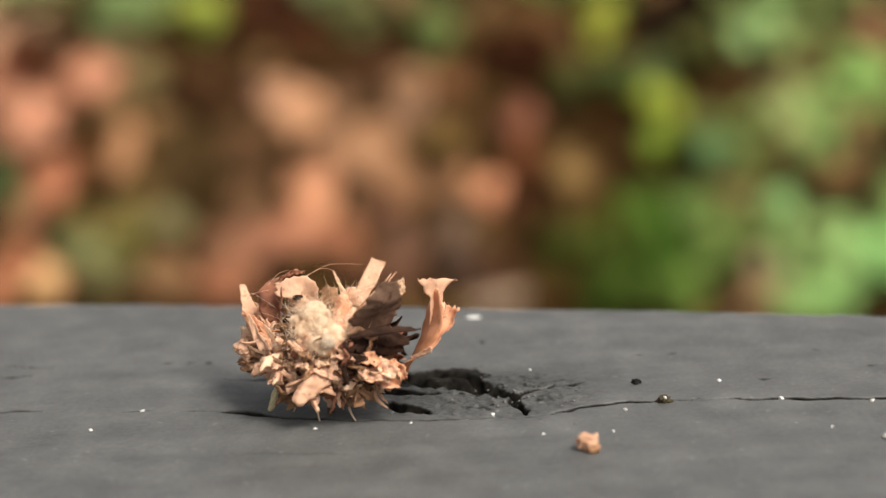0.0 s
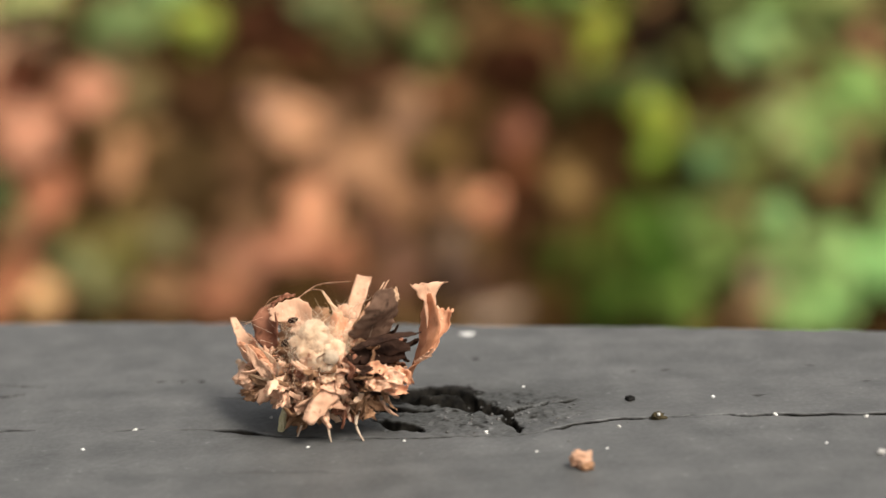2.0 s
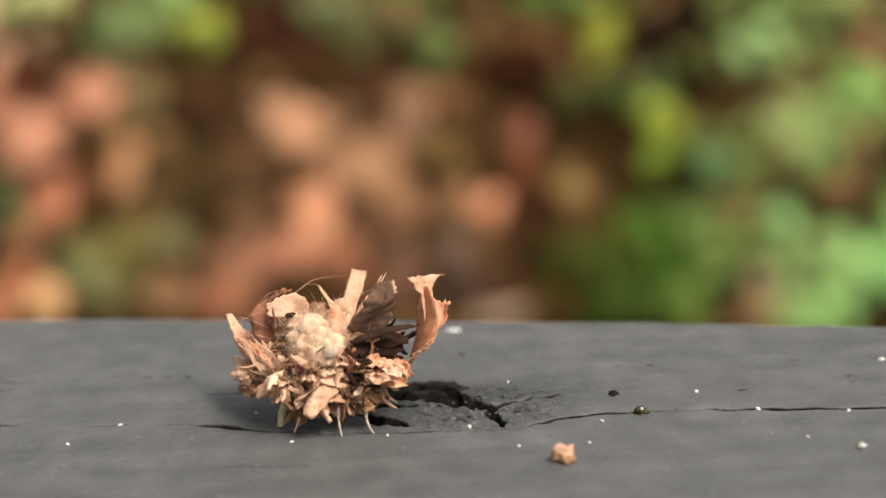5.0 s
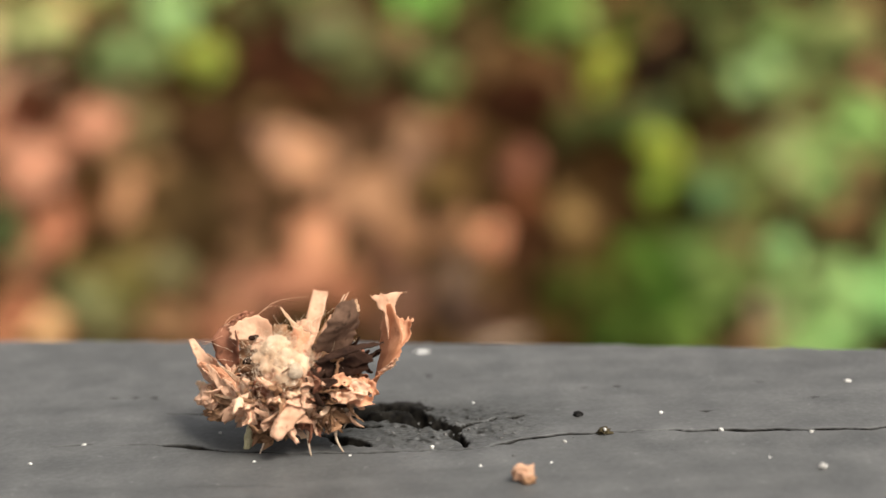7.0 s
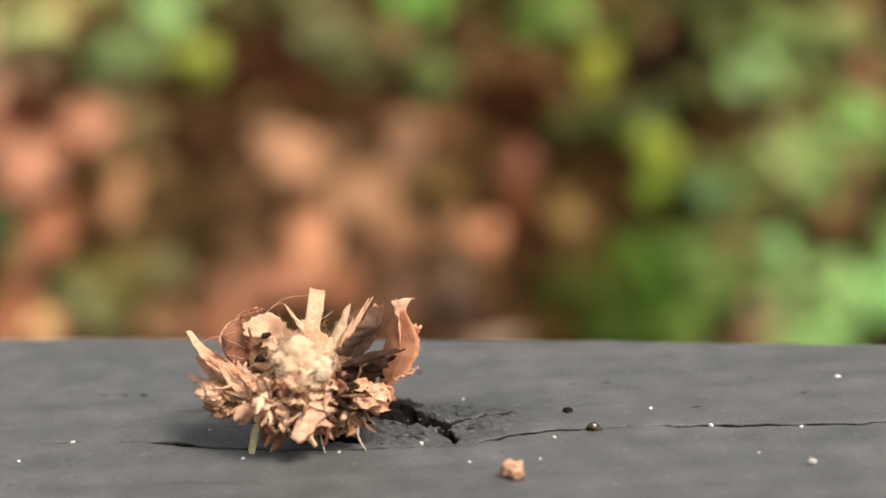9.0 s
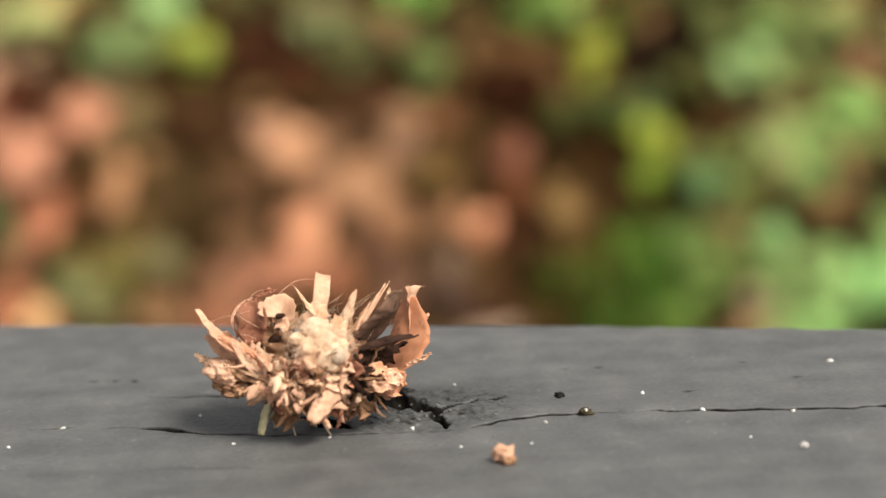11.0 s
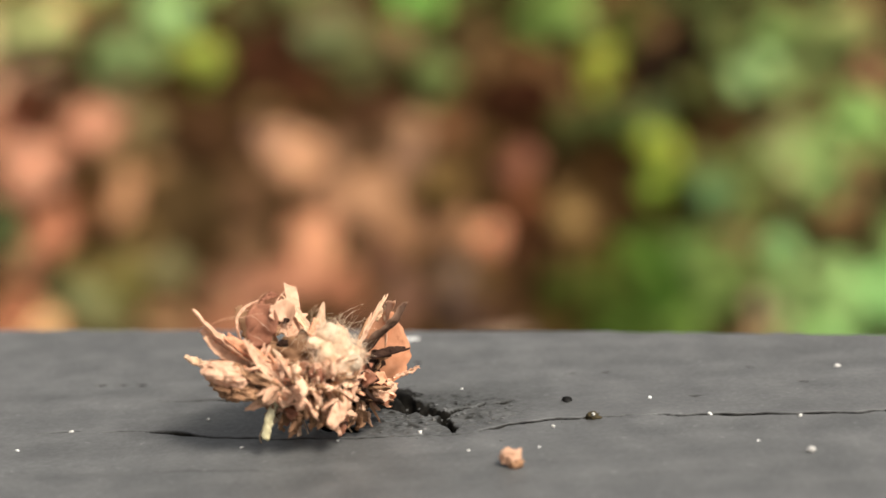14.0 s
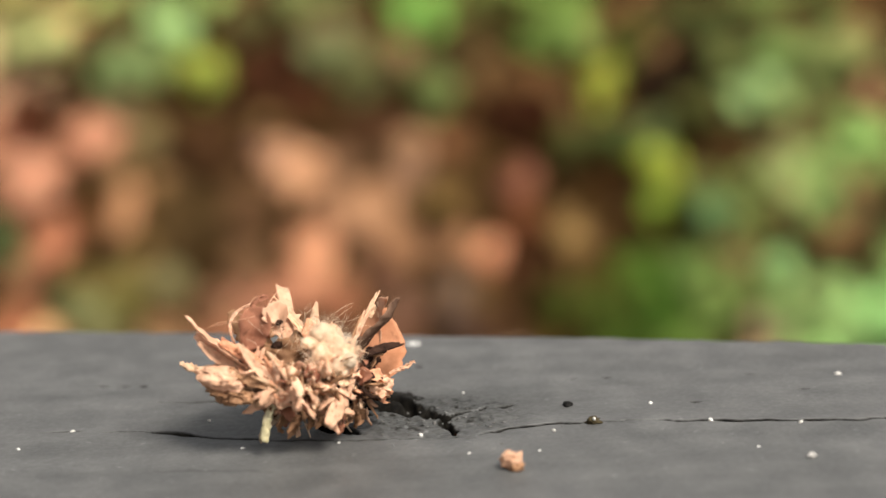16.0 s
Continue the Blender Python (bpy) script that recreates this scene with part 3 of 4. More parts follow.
    flake("scale_rim", RUST, [(-1.55, 1.5, 4.5), (-1.1, 1.55, 4.72), (-0.7, 1.6, 4.66)], [0.12, 0.16, 0.1], (-0.2, -1, 0.3), parent=scale, jag=0.7)
    # lobed tan flake
    flake("lobed_flake", TAN, [(-1.62, 0.9, 4.3), (-1.15, 0.98, 4.3), (-0.72, 1.08, 4.25), (-0.5, 1.15, 3.7)], [0.4, 0.74, 0.8, 0.45], (0, -1, 0.35), "pale lobed flake with small holes", curl=0.08, jag=0.3, rough=0.03)
    flake("lobed_flake", TAN, [(-0.95, 1.0, 4.0), (-0.75, 1.0, 3.6), (-0.85, 0.8, 3.3)], [0.5, 0.45, 0.2], (0.2, -1, 0.1), jag=0.5)
    # dark lumps on the surface stand in for shaded holes between the flakes
    part("dark_crumb", lump_mesh("dark_crumb", DARK, (-0.93, 0.85, 4.02), (0.17, 0.07, 0.09), 0.3, 1.8, 3, 41), larva, "small dark lump in place of a shaded hole")
    part("dark_crumb", lump_mesh("dark_crumb", DARK, (-1.25, 0.55, 3.35), (0.22, 0.1, 0.14), 0.4, 1.8, 3, 42), larva, "small dark lump in place of a shaded hole")
    part("dark_crumb", lump_mesh("dark_crumb", DARK, (-0.95, -0.75, 2.75), (0.26, 0.1, 0.2), 0.4, 1.8, 3, 43), larva, "small dark lump in place of a shaded hole")
    # long splinters on the left
    flake("bark_splinter", TAN, [(-2.0, 0.1, 2.45), (-2.4, 1.1, 2.85), (-2.75, 2.1, 3.35), (-3.02, 3.0, 4.05)], [0.3, 0.58, 0.55, 0.14], (0.45, -0.88, 0.2), "long pale bark splinter", jag=0.22, curl=0.12, rough=0.03)
    flake("bark_splinter", TAN, [(-1.9, -0.15, 2.25), (-2.25, 0.35, 2.75), (-2.65, 0.95, 3.5)], [0.24, 0.36, 0.12], (-0.4, -0.9, 0.3), jag=0.25, curl=0.15, rough=0.03)
    flake("bark_splinter", ORANGE, [(-1.9, 0.4, 2.7), (-2.4, 0.9, 3.2), (-2.9, 1.4, 3.5)], [0.2, 0.34, 0.12], (-0.4, -0.9, 0.3), jag=0.3, rough=0.03)
    flake("bark_splinter", TAN, [(-2.1, 0.9, 2.5), (-2.7, 1.9, 2.9), (-2.95, 2.4, 3.3)], [0.25, 0.34, 0.14], (-0.5, -0.8, 0.3), jag=0.35, curl=0.2, rough=0.03)
    flake("pink_strip", ORANGE, [(-2.45, 1.92, 3.4), (-2.25, 1.16, 3.04), (-2.05, 0.33, 2.7), (-1.83, -0.27, 2.25)], [0.2, 0.36, 0.34, 0.22], (-0.75, -0.65, 0.3), "dull pink twisted bark strip", curl=0.2, jag=0.25, rough=0.05)
    flake("broad_flake", TAN, [(-2.7, 2.8, 3.4), (-2.45, 2.1, 3.05), (-2.15, 1.4, 2.65)], [0.25, 0.6, 0.5], (-0.8, -0.5, 0.35), "broad pale bark flake", curl=0.08, jag=0.25, rough=0.05)
    flake("broad_flake", BROWN, [(-2.8, 1.1, 2.7), (-2.55, 0.6, 2.4), (-1.95, -0.2, 2.15)], [0.15, 0.3, 0.22], (-0.3, -0.9, 0.2), curl=0.15, jag=0.3, rough=0.05)
    extra = random.Random(17)
    for k in range(10):
        q = Vector((-1.9 + extra.uniform(-0.2, 0.5), 0.2 + extra.uniform(-0.7, 0.9), 2.3 + extra.uniform(-0.2, 0.5)))
        d = Vector((-1, extra.uniform(0.2, 1.2), extra.uniform(0.3, 1.4))).normalized() * extra.uniform(0.5, 1.1)
        flake("bark_sliver", extra.choice((TAN, TAN, STRAW, ORANGE, BROWN)), [q, q + d * 0.5 + Vector((0, 0, extra.uniform(-0.1, 0.1))), q + d], [0.1, extra.uniform(0.1, 0.2), 0.04], (-0.5, -0.8, 0.3), jag=0.35, curl=extra.uniform(-0.3, 0.3), rough=0.02, nu=12, nv=5)
    flake("drop_flake", TAN, [(-1.72, -0.6, 2.4), (-1.66, -0.82, 1.95), (-1.6, -0.88, 1.55)], [0.2, 0.36, 0.24], (-0.4, -1, 0.1), "pale drop-shaped flake", jag=0.15)
    flake("drop_flake", STRAW, [(-1.4, -0.9, 2.4), (-1.15, -1.1, 2.05), (-1.1, -1.15, 1.6)], [0.12, 0.2, 0.22], (-0.2, -1, 0.1), jag=0.3)
    # rough bark knob reaching out on the left
    part("bark_knob", lump_mesh("bark_knob", TAN, (-2.62, 1.55, 2.25), (0.66, 0.95, 0.4), 0.2, 1.9, 5, 8), larva, "rough tan bark knob")
    part("bark_knob", lump_mesh("bark_knob", BROWN, (-2.35, 1.2, 1.84), (0.74, 0.86, 0.36), 0.36, 2.6, 5, 9), larva, "dark underside of a bark knob")
    flake("knob_tip", STRAW, [(-2.75, 1.9, 2.35), (-3.0, 2.5, 2.4), (-3.15, 2.95, 2.5)], [0.4, 0.3, 0.12], (-0.6, -0.6, 0.5), jag=0.5, thick=0.12)
    # pale cone at the back, seen once the larva has turned
    flake("pale_cone", CREAM, [(1.4, 1.5, 2.9), (1.95, 1.95, 3.45), (2.54, 2.42, 4.05)], [0.5, 0.44, 0.05], (-0.75, -0.65, 0.1), "pale cone-shaped flake", curl=-0.25, jag=0.1)
    flake("back_flake", BROWN, [(0.2, 2.2, 3.1), (0.0, 2.6, 3.5), (-0.2, 2.8, 3.75)], [0.6, 0.8, 0.3], (0, -1, 0.3), jag=0.3)
    flake("back_flake", BROWN, [(-1.3, 0.9, 2.7), (-1.2, 1.2, 3.1), (-1.05, 1.4, 3.6)], [0.7, 1.0, 0.6], (0, -1, 0.3), jag=0.3)
    flake("back_flake", BROWN, [(-1.0, 2.1, 3.1), (-1.2, 2.5, 3.7), (-1.3, 2.7, 4.1)], [0.6, 0.8, 0.3], (0.1, -1, 0.3), jag=0.4)
    # silk and the pale mass in front
    for k, (c, r) in enumerate((((-0.3, -0.6, 3.8), (0.5, 0.42, 0.38)), ((-0.8, -0.5, 3.6), (0.36, 0.3, 0.2)), ((-0.15, -0.82, 3.4), (0.5, 0.42, 0.46)), ((-0.22, -1.0, 2.98), (0.48, 0.38, 0.46)),
                                ((0.2, -0.98, 3.15), (0.42, 0.36, 0.42)), ((0.02, -1.1, 2.68), (0.34, 0.3, 0.3)), ((-0.58, -0.8, 3.3), (0.36, 0.32, 0.42)))):
        part("silk_mass", lump_mesh("silk_mass", SILK, c, Vector(r), 0.22, 1.9, 4, 4 + 3 * k), larva, "cream woolly silk")
    part("silk_knot", lump_mesh("silk_knot", WHITESILK, (0.1, -1.36, 3.08), (0.27, 0.26, 0.27), 0.14, 1.6, 4, 24), larva, "small whitish silk knot")


heap()


def flake_tone(rnd, out, h):
    """Tone of a small piece by its place on the heap: dark at +x, pale at -x and the rim."""
    if out.x > 0.2 and h > -0.3:
        return "dark"
    if out.x < -0.4 and h > -0.5 and out.y > -0.55:
        return rnd.choice(("pale", "pale", "pale", "mid"))
    if out.x < -0.45:
        return rnd.choice(("pale", "pale", "mid", "dark"))
    # extra dark pieces in front: shadows between pieces put into the tone
    if out.y < -0.3 and abs(out.x) < 0.6 and -0.7 < h < 0.2:
        return rnd.choice(("dark", "mid", "mid", "pale", "pale"))
    if h < -0.35:
        return rnd.choice(("pale", "mid", "mid", "dark", "dark"))
    return rnd.choice(("pale", "pale", "pale", "mid"))


def small_pieces():
    """Small curled flakes and crumbs matted over the core, paler towards the rim."""
    rnd = random.Random(11)
    mats = {"pale": [TAN, CREAM, STRAW, TAN], "mid": [TAN, BROWN, CREAM, TAN], "dark": [BROWN, DARK, RUST, BROWN]}
    flakes, crumbs = {}, {}
    for tone, choice in mats.items():
        flakes[tone], crumbs[tone] = [], []
        for k in range(9):
            w, ln = rnd.uniform(0.1, 0.4), rnd.uniform(0.45, 1.05)
            pts, d = [Vector((0, 0, -0.2))], Vector((0, 0, 1))
            for _ in range(4):
                d = (d + Vector((rnd.gauss(0, 0.3), rnd.gauss(0, 0.3), 0))).normalized()
                pts.append(pts[-1] + d * ln * 0.3)
            flakes[tone].append(flake_mesh("small_flake", choice[k % 4], pts, [w * 0.6, w, w * 1.1, w * 0.3], (0.2, -1, 0), curl=rnd.uniform(-0.3, 0.3), jag=0.4, thick=0.06, rough=0.045, nu=10, nv=5, seed=k + 30 * len(flakes)))
        for k in range(6):
            crumbs[tone].append(lump_mesh("crumb", choice[(k + 1) % 4], (0, 0, 0), (0.2, 0.16, 0.15), 0.5, 1.8, 3, k + 7 * len(crumbs)))
    for k in range(420):
        a = rnd.uniform(0, 2 * math.pi) if k % 3 == 0 else rnd.uniform(-math.pi * 1.08, math.pi * 0.08)
        h = rnd.uniform(-1.0, 0.42)
        r = math.sqrt(1 - h * h)
        out = Vector((math.cos(a) * r, math.sin(a) * r, h))
        p = Vector((0.0, 0.5, 2.34)) + out * Vector((1.95, 1.75, 1.32)) * rnd.uniform(0.88, 1.06)
        n = (out * Vector((1, 1, 1.1)) + Vector((rnd.uniform(-1.2, 1.2), rnd.uniform(-0.9, 0.9), rnd.uniform(-0.9, 0.9))))
        n.z = max(n.z, -0.25)
        n.normalize()
        tone = flake_tone(rnd, out, h)
        if k % 8 < 5:
            ob = part("small_flake", flakes[tone][rnd.randrange(9)], larva)
            q = n.to_track_quat("Z", "Y").to_matrix().to_4x4() @ pose(0, 0, 0, 0, 0, rnd.uniform(0, 360))
        else:
            ob = part("crumb", crumbs[tone][rnd.randrange(6)], larva)
            q = pose(0, 0, 0, rnd.uniform(0, 360), rnd.uniform(0, 360), 0)
        size = rnd.uniform(0.7, 1.35)
        ob.matrix_basis = Matrix.Translation(p * MM) @ q @ Matrix.Diagonal((size, size, size, 1))
    # longer shreds of bark that lie over the heap
    for k in range(84):
        a = rnd.uniform(-math.pi * 1.12, -math.pi * 0.12) if k % 5 else rnd.uniform(0, math.pi)
        h = rnd.uniform(-0.75, 0.5)
        r = math.sqrt(1 - h * h)
        out = Vector((math.cos(a) * r, math.sin(a) * r, h))
        if out.x > 0.3 and h > -0.2 and out.y < 0:
            continue
        q = Vector((0.0, 0.5, 2.34)) + out * Vector((2.05, 1.9, 1.4)) * rnd.uniform(0.92, 1.06)
        d = (out.cross(Vector((0, -1, 0.2))) * rnd.choice((-1, 1)) * rnd.uniform(0.2, 1.4) + Vector((rnd.gauss(0, 0.5), 0, rnd.uniform(-1, 1))) + out * rnd.uniform(0.1, 0.9)).normalized() * rnd.uniform(0.35, 1.1)
        if q.z + d.z < 1.0 or q.z + d.z > 3.9:
            d.z = -d.z * 0.5
        w = rnd.uniform(0.05, 0.24)
        flake("bark_shred", rnd.choice((CREAM, BROWN, STRAW, TAN, TAN, ORANGE, BROWN)), [q - d * 0.35, q + out * rnd.uniform(0.02, 0.16), q + d * 0.65], [w * 0.6, w, w * rnd.uniform(0.15, 0.7)], out + Vector((rnd.uniform(-0.4, 0.4), -0.3, 0.3)), jag=0.3, curl=rnd.uniform(-0.3, 0.3), rough=0.025, nu=12, nv=5)
    # shreds that hang under the heap, clear of the rail
    for k in range(64):
        q = Vector((rnd.uniform(-1.4, 1.6), rnd.uniform(-1.25, 0.9), rnd.uniform(1.0, 1.55)))
        d = Vector((rnd.gauss(0, 0.7), rnd.gauss(-0.1, 0.3), -1)).normalized() * rnd.uniform(0.3, 0.68)
        w = rnd.uniform(0.1, 0.32)
        flake("hanging_shred", rnd.choice((BROWN, BROWN, BROWN, TAN, RUST)), [q - d * 0.3, q + d * 0.3 + Vector((rnd.gauss(0, 0.1), -0.06, 0)), q + d + Vector((rnd.gauss(0, 0.12), 0, 0))], [w, w * rnd.uniform(0.7, 1.2), w * rnd.uniform(0.1, 0.6)], (rnd.uniform(-0.5, 0.5), -1, 0.2), jag=0.5, curl=rnd.uniform(-0.4, 0.4), nu=10, nv=5)


small_pieces()


def strand(rnd, start, heading, length, wander, steps=5):
    p, d, out = Vector(start), Vector(heading).normalized(), []
    for _ in range(steps):
        out.append(p.copy())
        d = (d + Vector((rnd.gauss(0, wander), rnd.gauss(0, wander), rnd.gauss(0, wander)))).normalized()
        p = p + d * (length / steps)
    return out


def fibres():
    rnd = random.Random(21)
    wool = []
    for _ in range(1700):
        c, r = rnd.choice((((-0.32, -0.62, 3.75), (0.64, 0.5, 0.46)), ((-0.15, -0.96, 3.15), (0.66, 0.52, 0.62)), ((-0.05, -0.98, 3.1), (0.66, 0.52, 0.62)), ((0.25, -0.9, 3.2), (0.6, 0.5, 0.55)), ((-0.6, -0.75, 3.4), (0.46, 0.42, 0.5))))
        d = Vector((rnd.gauss(0, 1), rnd.gauss(0, 1), rnd.gauss(0, 1))).normalized()
        p = Vector(c) + d * Vector(r) * 0.92
        side = d.cross(Vector((rnd.gauss(0, 1), rnd.gauss(0, 1), rnd.gauss(0, 1))))
        wool.append(strand(rnd, p, side + d * rnd.uniform(0.1, 0.7), rnd.uniform(0.25, 0.85), 0.45))
    tagged(part("silk_wool", tubes("silk_wool", FIBRE, wool, [0.0045, 0.004, 0.002], 3, 6), larva, "fine cream silk fibres"), kind="stuff")
    threads = []
    for _ in range(70):
        p = Vector((rnd.uniform(-1.5, 0.2), rnd.uniform(-1.3, -0.2), rnd.uniform(2.5, 3.7)))
        threads.append(strand(rnd, p, (rnd.gauss(-0.4, 0.8), rnd.gauss(-0.3, 0.4), rnd.gauss(0, 0.7)), rnd.uniform(0.4, 1.2), 0.3))
    for _ in range(80):
        a = rnd.uniform(0, 2 * math.pi)
        p = Vector((1.7 * math.cos(a), 0.6 + 1.5 * math.sin(a), rnd.uniform(1.9, 4.0)))
        d = Vector((math.cos(a + rnd.uniform(-1.6, 1.6)), math.sin(a), rnd.uniform(-0.2, 0.9)))
        threads.append(strand(rnd, p, d, rnd.uniform(0.6, 1.5), 0.25))
    tagged(part("silk_threads", tubes("silk_threads", FIBRE, threads, [0.005, 0.0045, 0.002], 3, 8), larva, "loose silk threads"), kind="stuff")
    hairs = []
    for _ in range(70):
        a = rnd.uniform(0, 2 * math.pi)
        p = Vector((1.3 * math.cos(a), 0.7 + 1.2 * math.sin(a), rnd.uniform(3.2, 3.9)))
        hairs.append(strand(rnd, p, (rnd.gauss(0, 0.7), rnd.gauss(0, 0.7), 1), rnd.uniform(0.5, 1.1), 0.15))
    tagged(part("fine_hairs", tubes("fine_hairs", FIBRE, hairs, [0.005, 0.0045, 0.002], 3, 6), larva, "fine upright plant hairs"), kind="stuff")
    roots = []
    for _ in range(46):
        p = Vector((rnd.uniform(-1.7, 1.2), rnd.uniform(-0.9, 1.2), rnd.uniform(0.95, 1.5)))
        roots.append(strand(rnd, p, (rnd.gauss(0, 1), rnd.gauss(0, 0.5), rnd.gauss(-0.15, 0.25)), rnd.uniform(0.5, 1.2), 0.3))
    tagged(part("brown_rootlets", tubes("brown_rootlets", BROWN, roots, [0.018, 0.015, 0.006], 4, 6), larva, "thin brown rootlets hanging under the heap"), kind="stuff")
    arcs = [[(-2.1, 1.3, 4.2), (-1.5, 1.5, 4.75), (-0.8, 1.6, 4.7)], [(-0.7, 1.6, 4.5), (0.1, 1.9, 4.8), (1.2, 2.6, 4.55)],
            [(-1.0, 1.4, 4.4), (-0.2, 1.8, 4.7), (0.25, 2.2, 4.5)], [(-1.9, 1.0, 4.3), (-2.6, 1.4, 4.1), (-3.0, 1.9, 3.9)], [(-1.7, 1.2, 4.0), (-2.4, 1.9, 4.0), (-2.8, 2.3, 3.7)]]
    for a in arcs:
        part("silk_thread", tubes("silk_thread", TAN, [a], [0.008, 0.007, 0.005], 4, 14), larva)


fibres()

# six legs; each stands on its foot
# where the three front feet stand on the rail, in millimetres, at 0, 2.5, 7, 8, 9, 11.5, 13 and 16 s
FOOT_TIMES = [0, 2.5, 7, 8, 9, 11.5, 13, 16]
FRONT_FEET = [
    [(-2.67, -12.6), (-2.17, -13.4), (-1.73, -13.5), (-1.04, -13.7), (-1.0, -13.74), (-0.5, -12.8), (-0.4, -12.7), (-0.4, -12.7)],
    [(-1.74, -13.54), (-0.95, -13.96), (0.0, -13.93), (0.27, -14.09), (0.82, -14.1), (0.05, -13.61), (0.23, -13.2), (0.32, -13.48)],
    [(-0.54, -13.69), (0.08, -13.95), (1.04, -13.72), (1.55, -14.06), (2.16, -14.09), (1.22, -13.79), (1.73, -13.46), (1.65, -13.11)],
]
HIND_FEET = [(-1.2, 1.0), (0.1, 1.5), (1.2, 0.9)]
legs = []
for k in range(6):
    bend = (-0.12, 0.05, 0.14)[k % 3]
    leg = part("leg", tubes("leg", SKIN, [[(0, 0, 0.0), (-bend, 0.08, 0.24), (-bend * 1.6, 0.28, 0.5), (-bend, 0.7, 0.85), (0, 1.1, 1.2)]], [0.026, 0.034, 0.055, 0.08, 0.09], 7, 14), larva, "pale thin jointed leg")
    legs.append(leg)
part("abdomen", lump_mesh("abdomen", SKIN, (0, 0.5, 1.5), (0.9, 1.2, 0.5), 0.12, 2, 4, 31), larva, "soft pale brown body")


# ---- small things lying on the rail ----
def on_rail(x, y):
    return float(relief(np.array([x]), np.array([y]))[0])


def grains():
    spots = [(-3.27, -11.2), (-7.85, -11.65), (-9.3, -13.27), (5.43, -9.41), (8.3, -13.66), (11.74, -11.39), (13.49, -13.22), (16.32, -13.85), (16.01, -16.92), (5.48, -15.41), (3.95, -13.56), (18.64, -9.1), (-1.85, -14.01), (1.27, -13.9), (7.72, -15.43), (14.56, -15.85)]
    sizes = [0.06, 0.06, 0.06, 0.045, 0.055, 0.07, 0.085, 0.07, 0.13, 0.045, 0.07, 0.08, 0.04, 0.04, 0.04, 0.04]
    rnd = random.Random(3)
    for (x, y), r in zip(spots, sizes):
        me = lump_mesh("white_grain", WHITE, (0, 0, 0), (r * rnd.uniform(0.8, 1.6), r, r * 0.8), 0.8, 1.9, 2, rnd.random() * 9)
        ob = tagged(new("white_grain", me), "tiny white grain on the black rail", "grain", "white grains on the rail")
        ob.matrix_basis = pose(x * MM, (y - 0.2) * MM, (max(-0.03, on_rail(x, y - 0.2)) + r * 0.45) * MM, 0, 0, rnd.uniform(0, 180))


def loose_bits():
    crumb = tagged(new("bark_crumb"), "small tan bark crumb with a brown corner on the rail", "bark crumb")
    part("pale_lump", lump_mesh("pale_lump", TAN, (-0.03, 0, 0.33), (0.36, 0.3, 0.32), 0.5, 1.7, 4, 2), crumb)
    part("brown_lump", lump_mesh("brown_lump", BROWN, (0.16, -0.24, 0.15), (0.24, 0.18, 0.17), 0.5, 1.7, 3, 5), crumb, "dark brown corner")
    crumb.matrix_basis = mm_pose(6.78, -17.0, on_rail(6.78, -17.0) - 0.03, 0, 0, 0) @ Matrix.Diagonal((0.88, 0.88, 0.88, 1))
    seed_husk = tagged(new("seed_husk"), "tiny olive-brown seed husk with a pale top", "seed")
    part("husk", lump_mesh("husk", HUSK, (0, 0, 0.14), (0.26, 0.17, 0.16), 1.0, 2.6, 3, 6), seed_husk)
    part("pale_top", lump_mesh("pale_top", WHITE, (0.02, -0.04, 0.29), (0.07, 0.07, 0.08), 0.4, 1.8, 2, 7), seed_husk)
    seed_husk.matrix_basis = mm_pose(9.65, -13.25, -0.08, 0, 0, 0) @ Matrix.Diagonal((0.85, 0.85, 0.85, 1))
    speck = new("dark_speck", lump_mesh("dark_speck", DIRT, (0, 0, 0.05), (0.17, 0.15, 0.09), 0.6, 1.5, 3, 8))
    tagged(speck, "flat black speck of dirt on the rail", "dirt").matrix_basis = mm_pose(8.95, -11.4, on_rail(8.95, -11.4) - 0.01, 0, 0, 0)
    chip = new("white_chip", lump_mesh("white_chip", WHITE, (0, 0, 0.05), (0.28, 0.15, 0.05), 0.45, 1.5, 3, 9))
    tagged(chip, "white paint chip near the edge of the rail", "paint chip").matrix_basis = mm_pose(3.6, -3.45, -0.04, 0, 0, -10)
    rnd = random.Random(8)
    dust = [lump_mesh("paint_crumb", m, (0, 0, 0.03), (0.11, 0.08, 0.05), 0.8, 2.1, 2, k) for k, m in enumerate((PAINT, CHIPGREY, CHIPGREY, PAINT))]
    for k in range(110):
        x, y = rnd.gauss(4.3, 1.7), rnd.gauss(-12.2, 1.0)
        ob = tagged(new("paint_crumb", dust[rnd.randrange(3)]), "crumb of flaked paint beside the knot", "paint crumb", "paint crumbs round the knot")
        s = rnd.uniform(0.2, 0.8) ** 1.3
        ob.matrix_basis = mm_pose(x, y, on_rail(x, y) - 0.01, 0, 0, rnd.uniform(0, 360)) @ Matrix.Diagonal((s, s, s, 1))


grains()
loose_bits()

# ---- the bank behind: litter, fallen leaves, low plants ----
green_rnd = random.Random(77)


def blade(name, length, width, cup, mat, seed):
    """A pointed oval leaf, along +y from its stalk, facing +z."""
    return flake_mesh(name, mat, [(0, 0, 0), (0, length * 0.35, cup * length * 0.5), (0, length * 0.7, cup * length * 0.4), (0, length, -cup * length * 0.3)],
                      [width * 0.15, width * 0.85, width, width * 0.7, width * 0.08], (0, 0, 1), curl=0.12, jag=0.3, thick=0.0008, rough=0.004, nu=10, nv=6, seed=seed, unit=1)


def tone_word(c):
    r, g, b = c
    if g > r:
        return "fresh green" if g > 0.2 else "dark green"
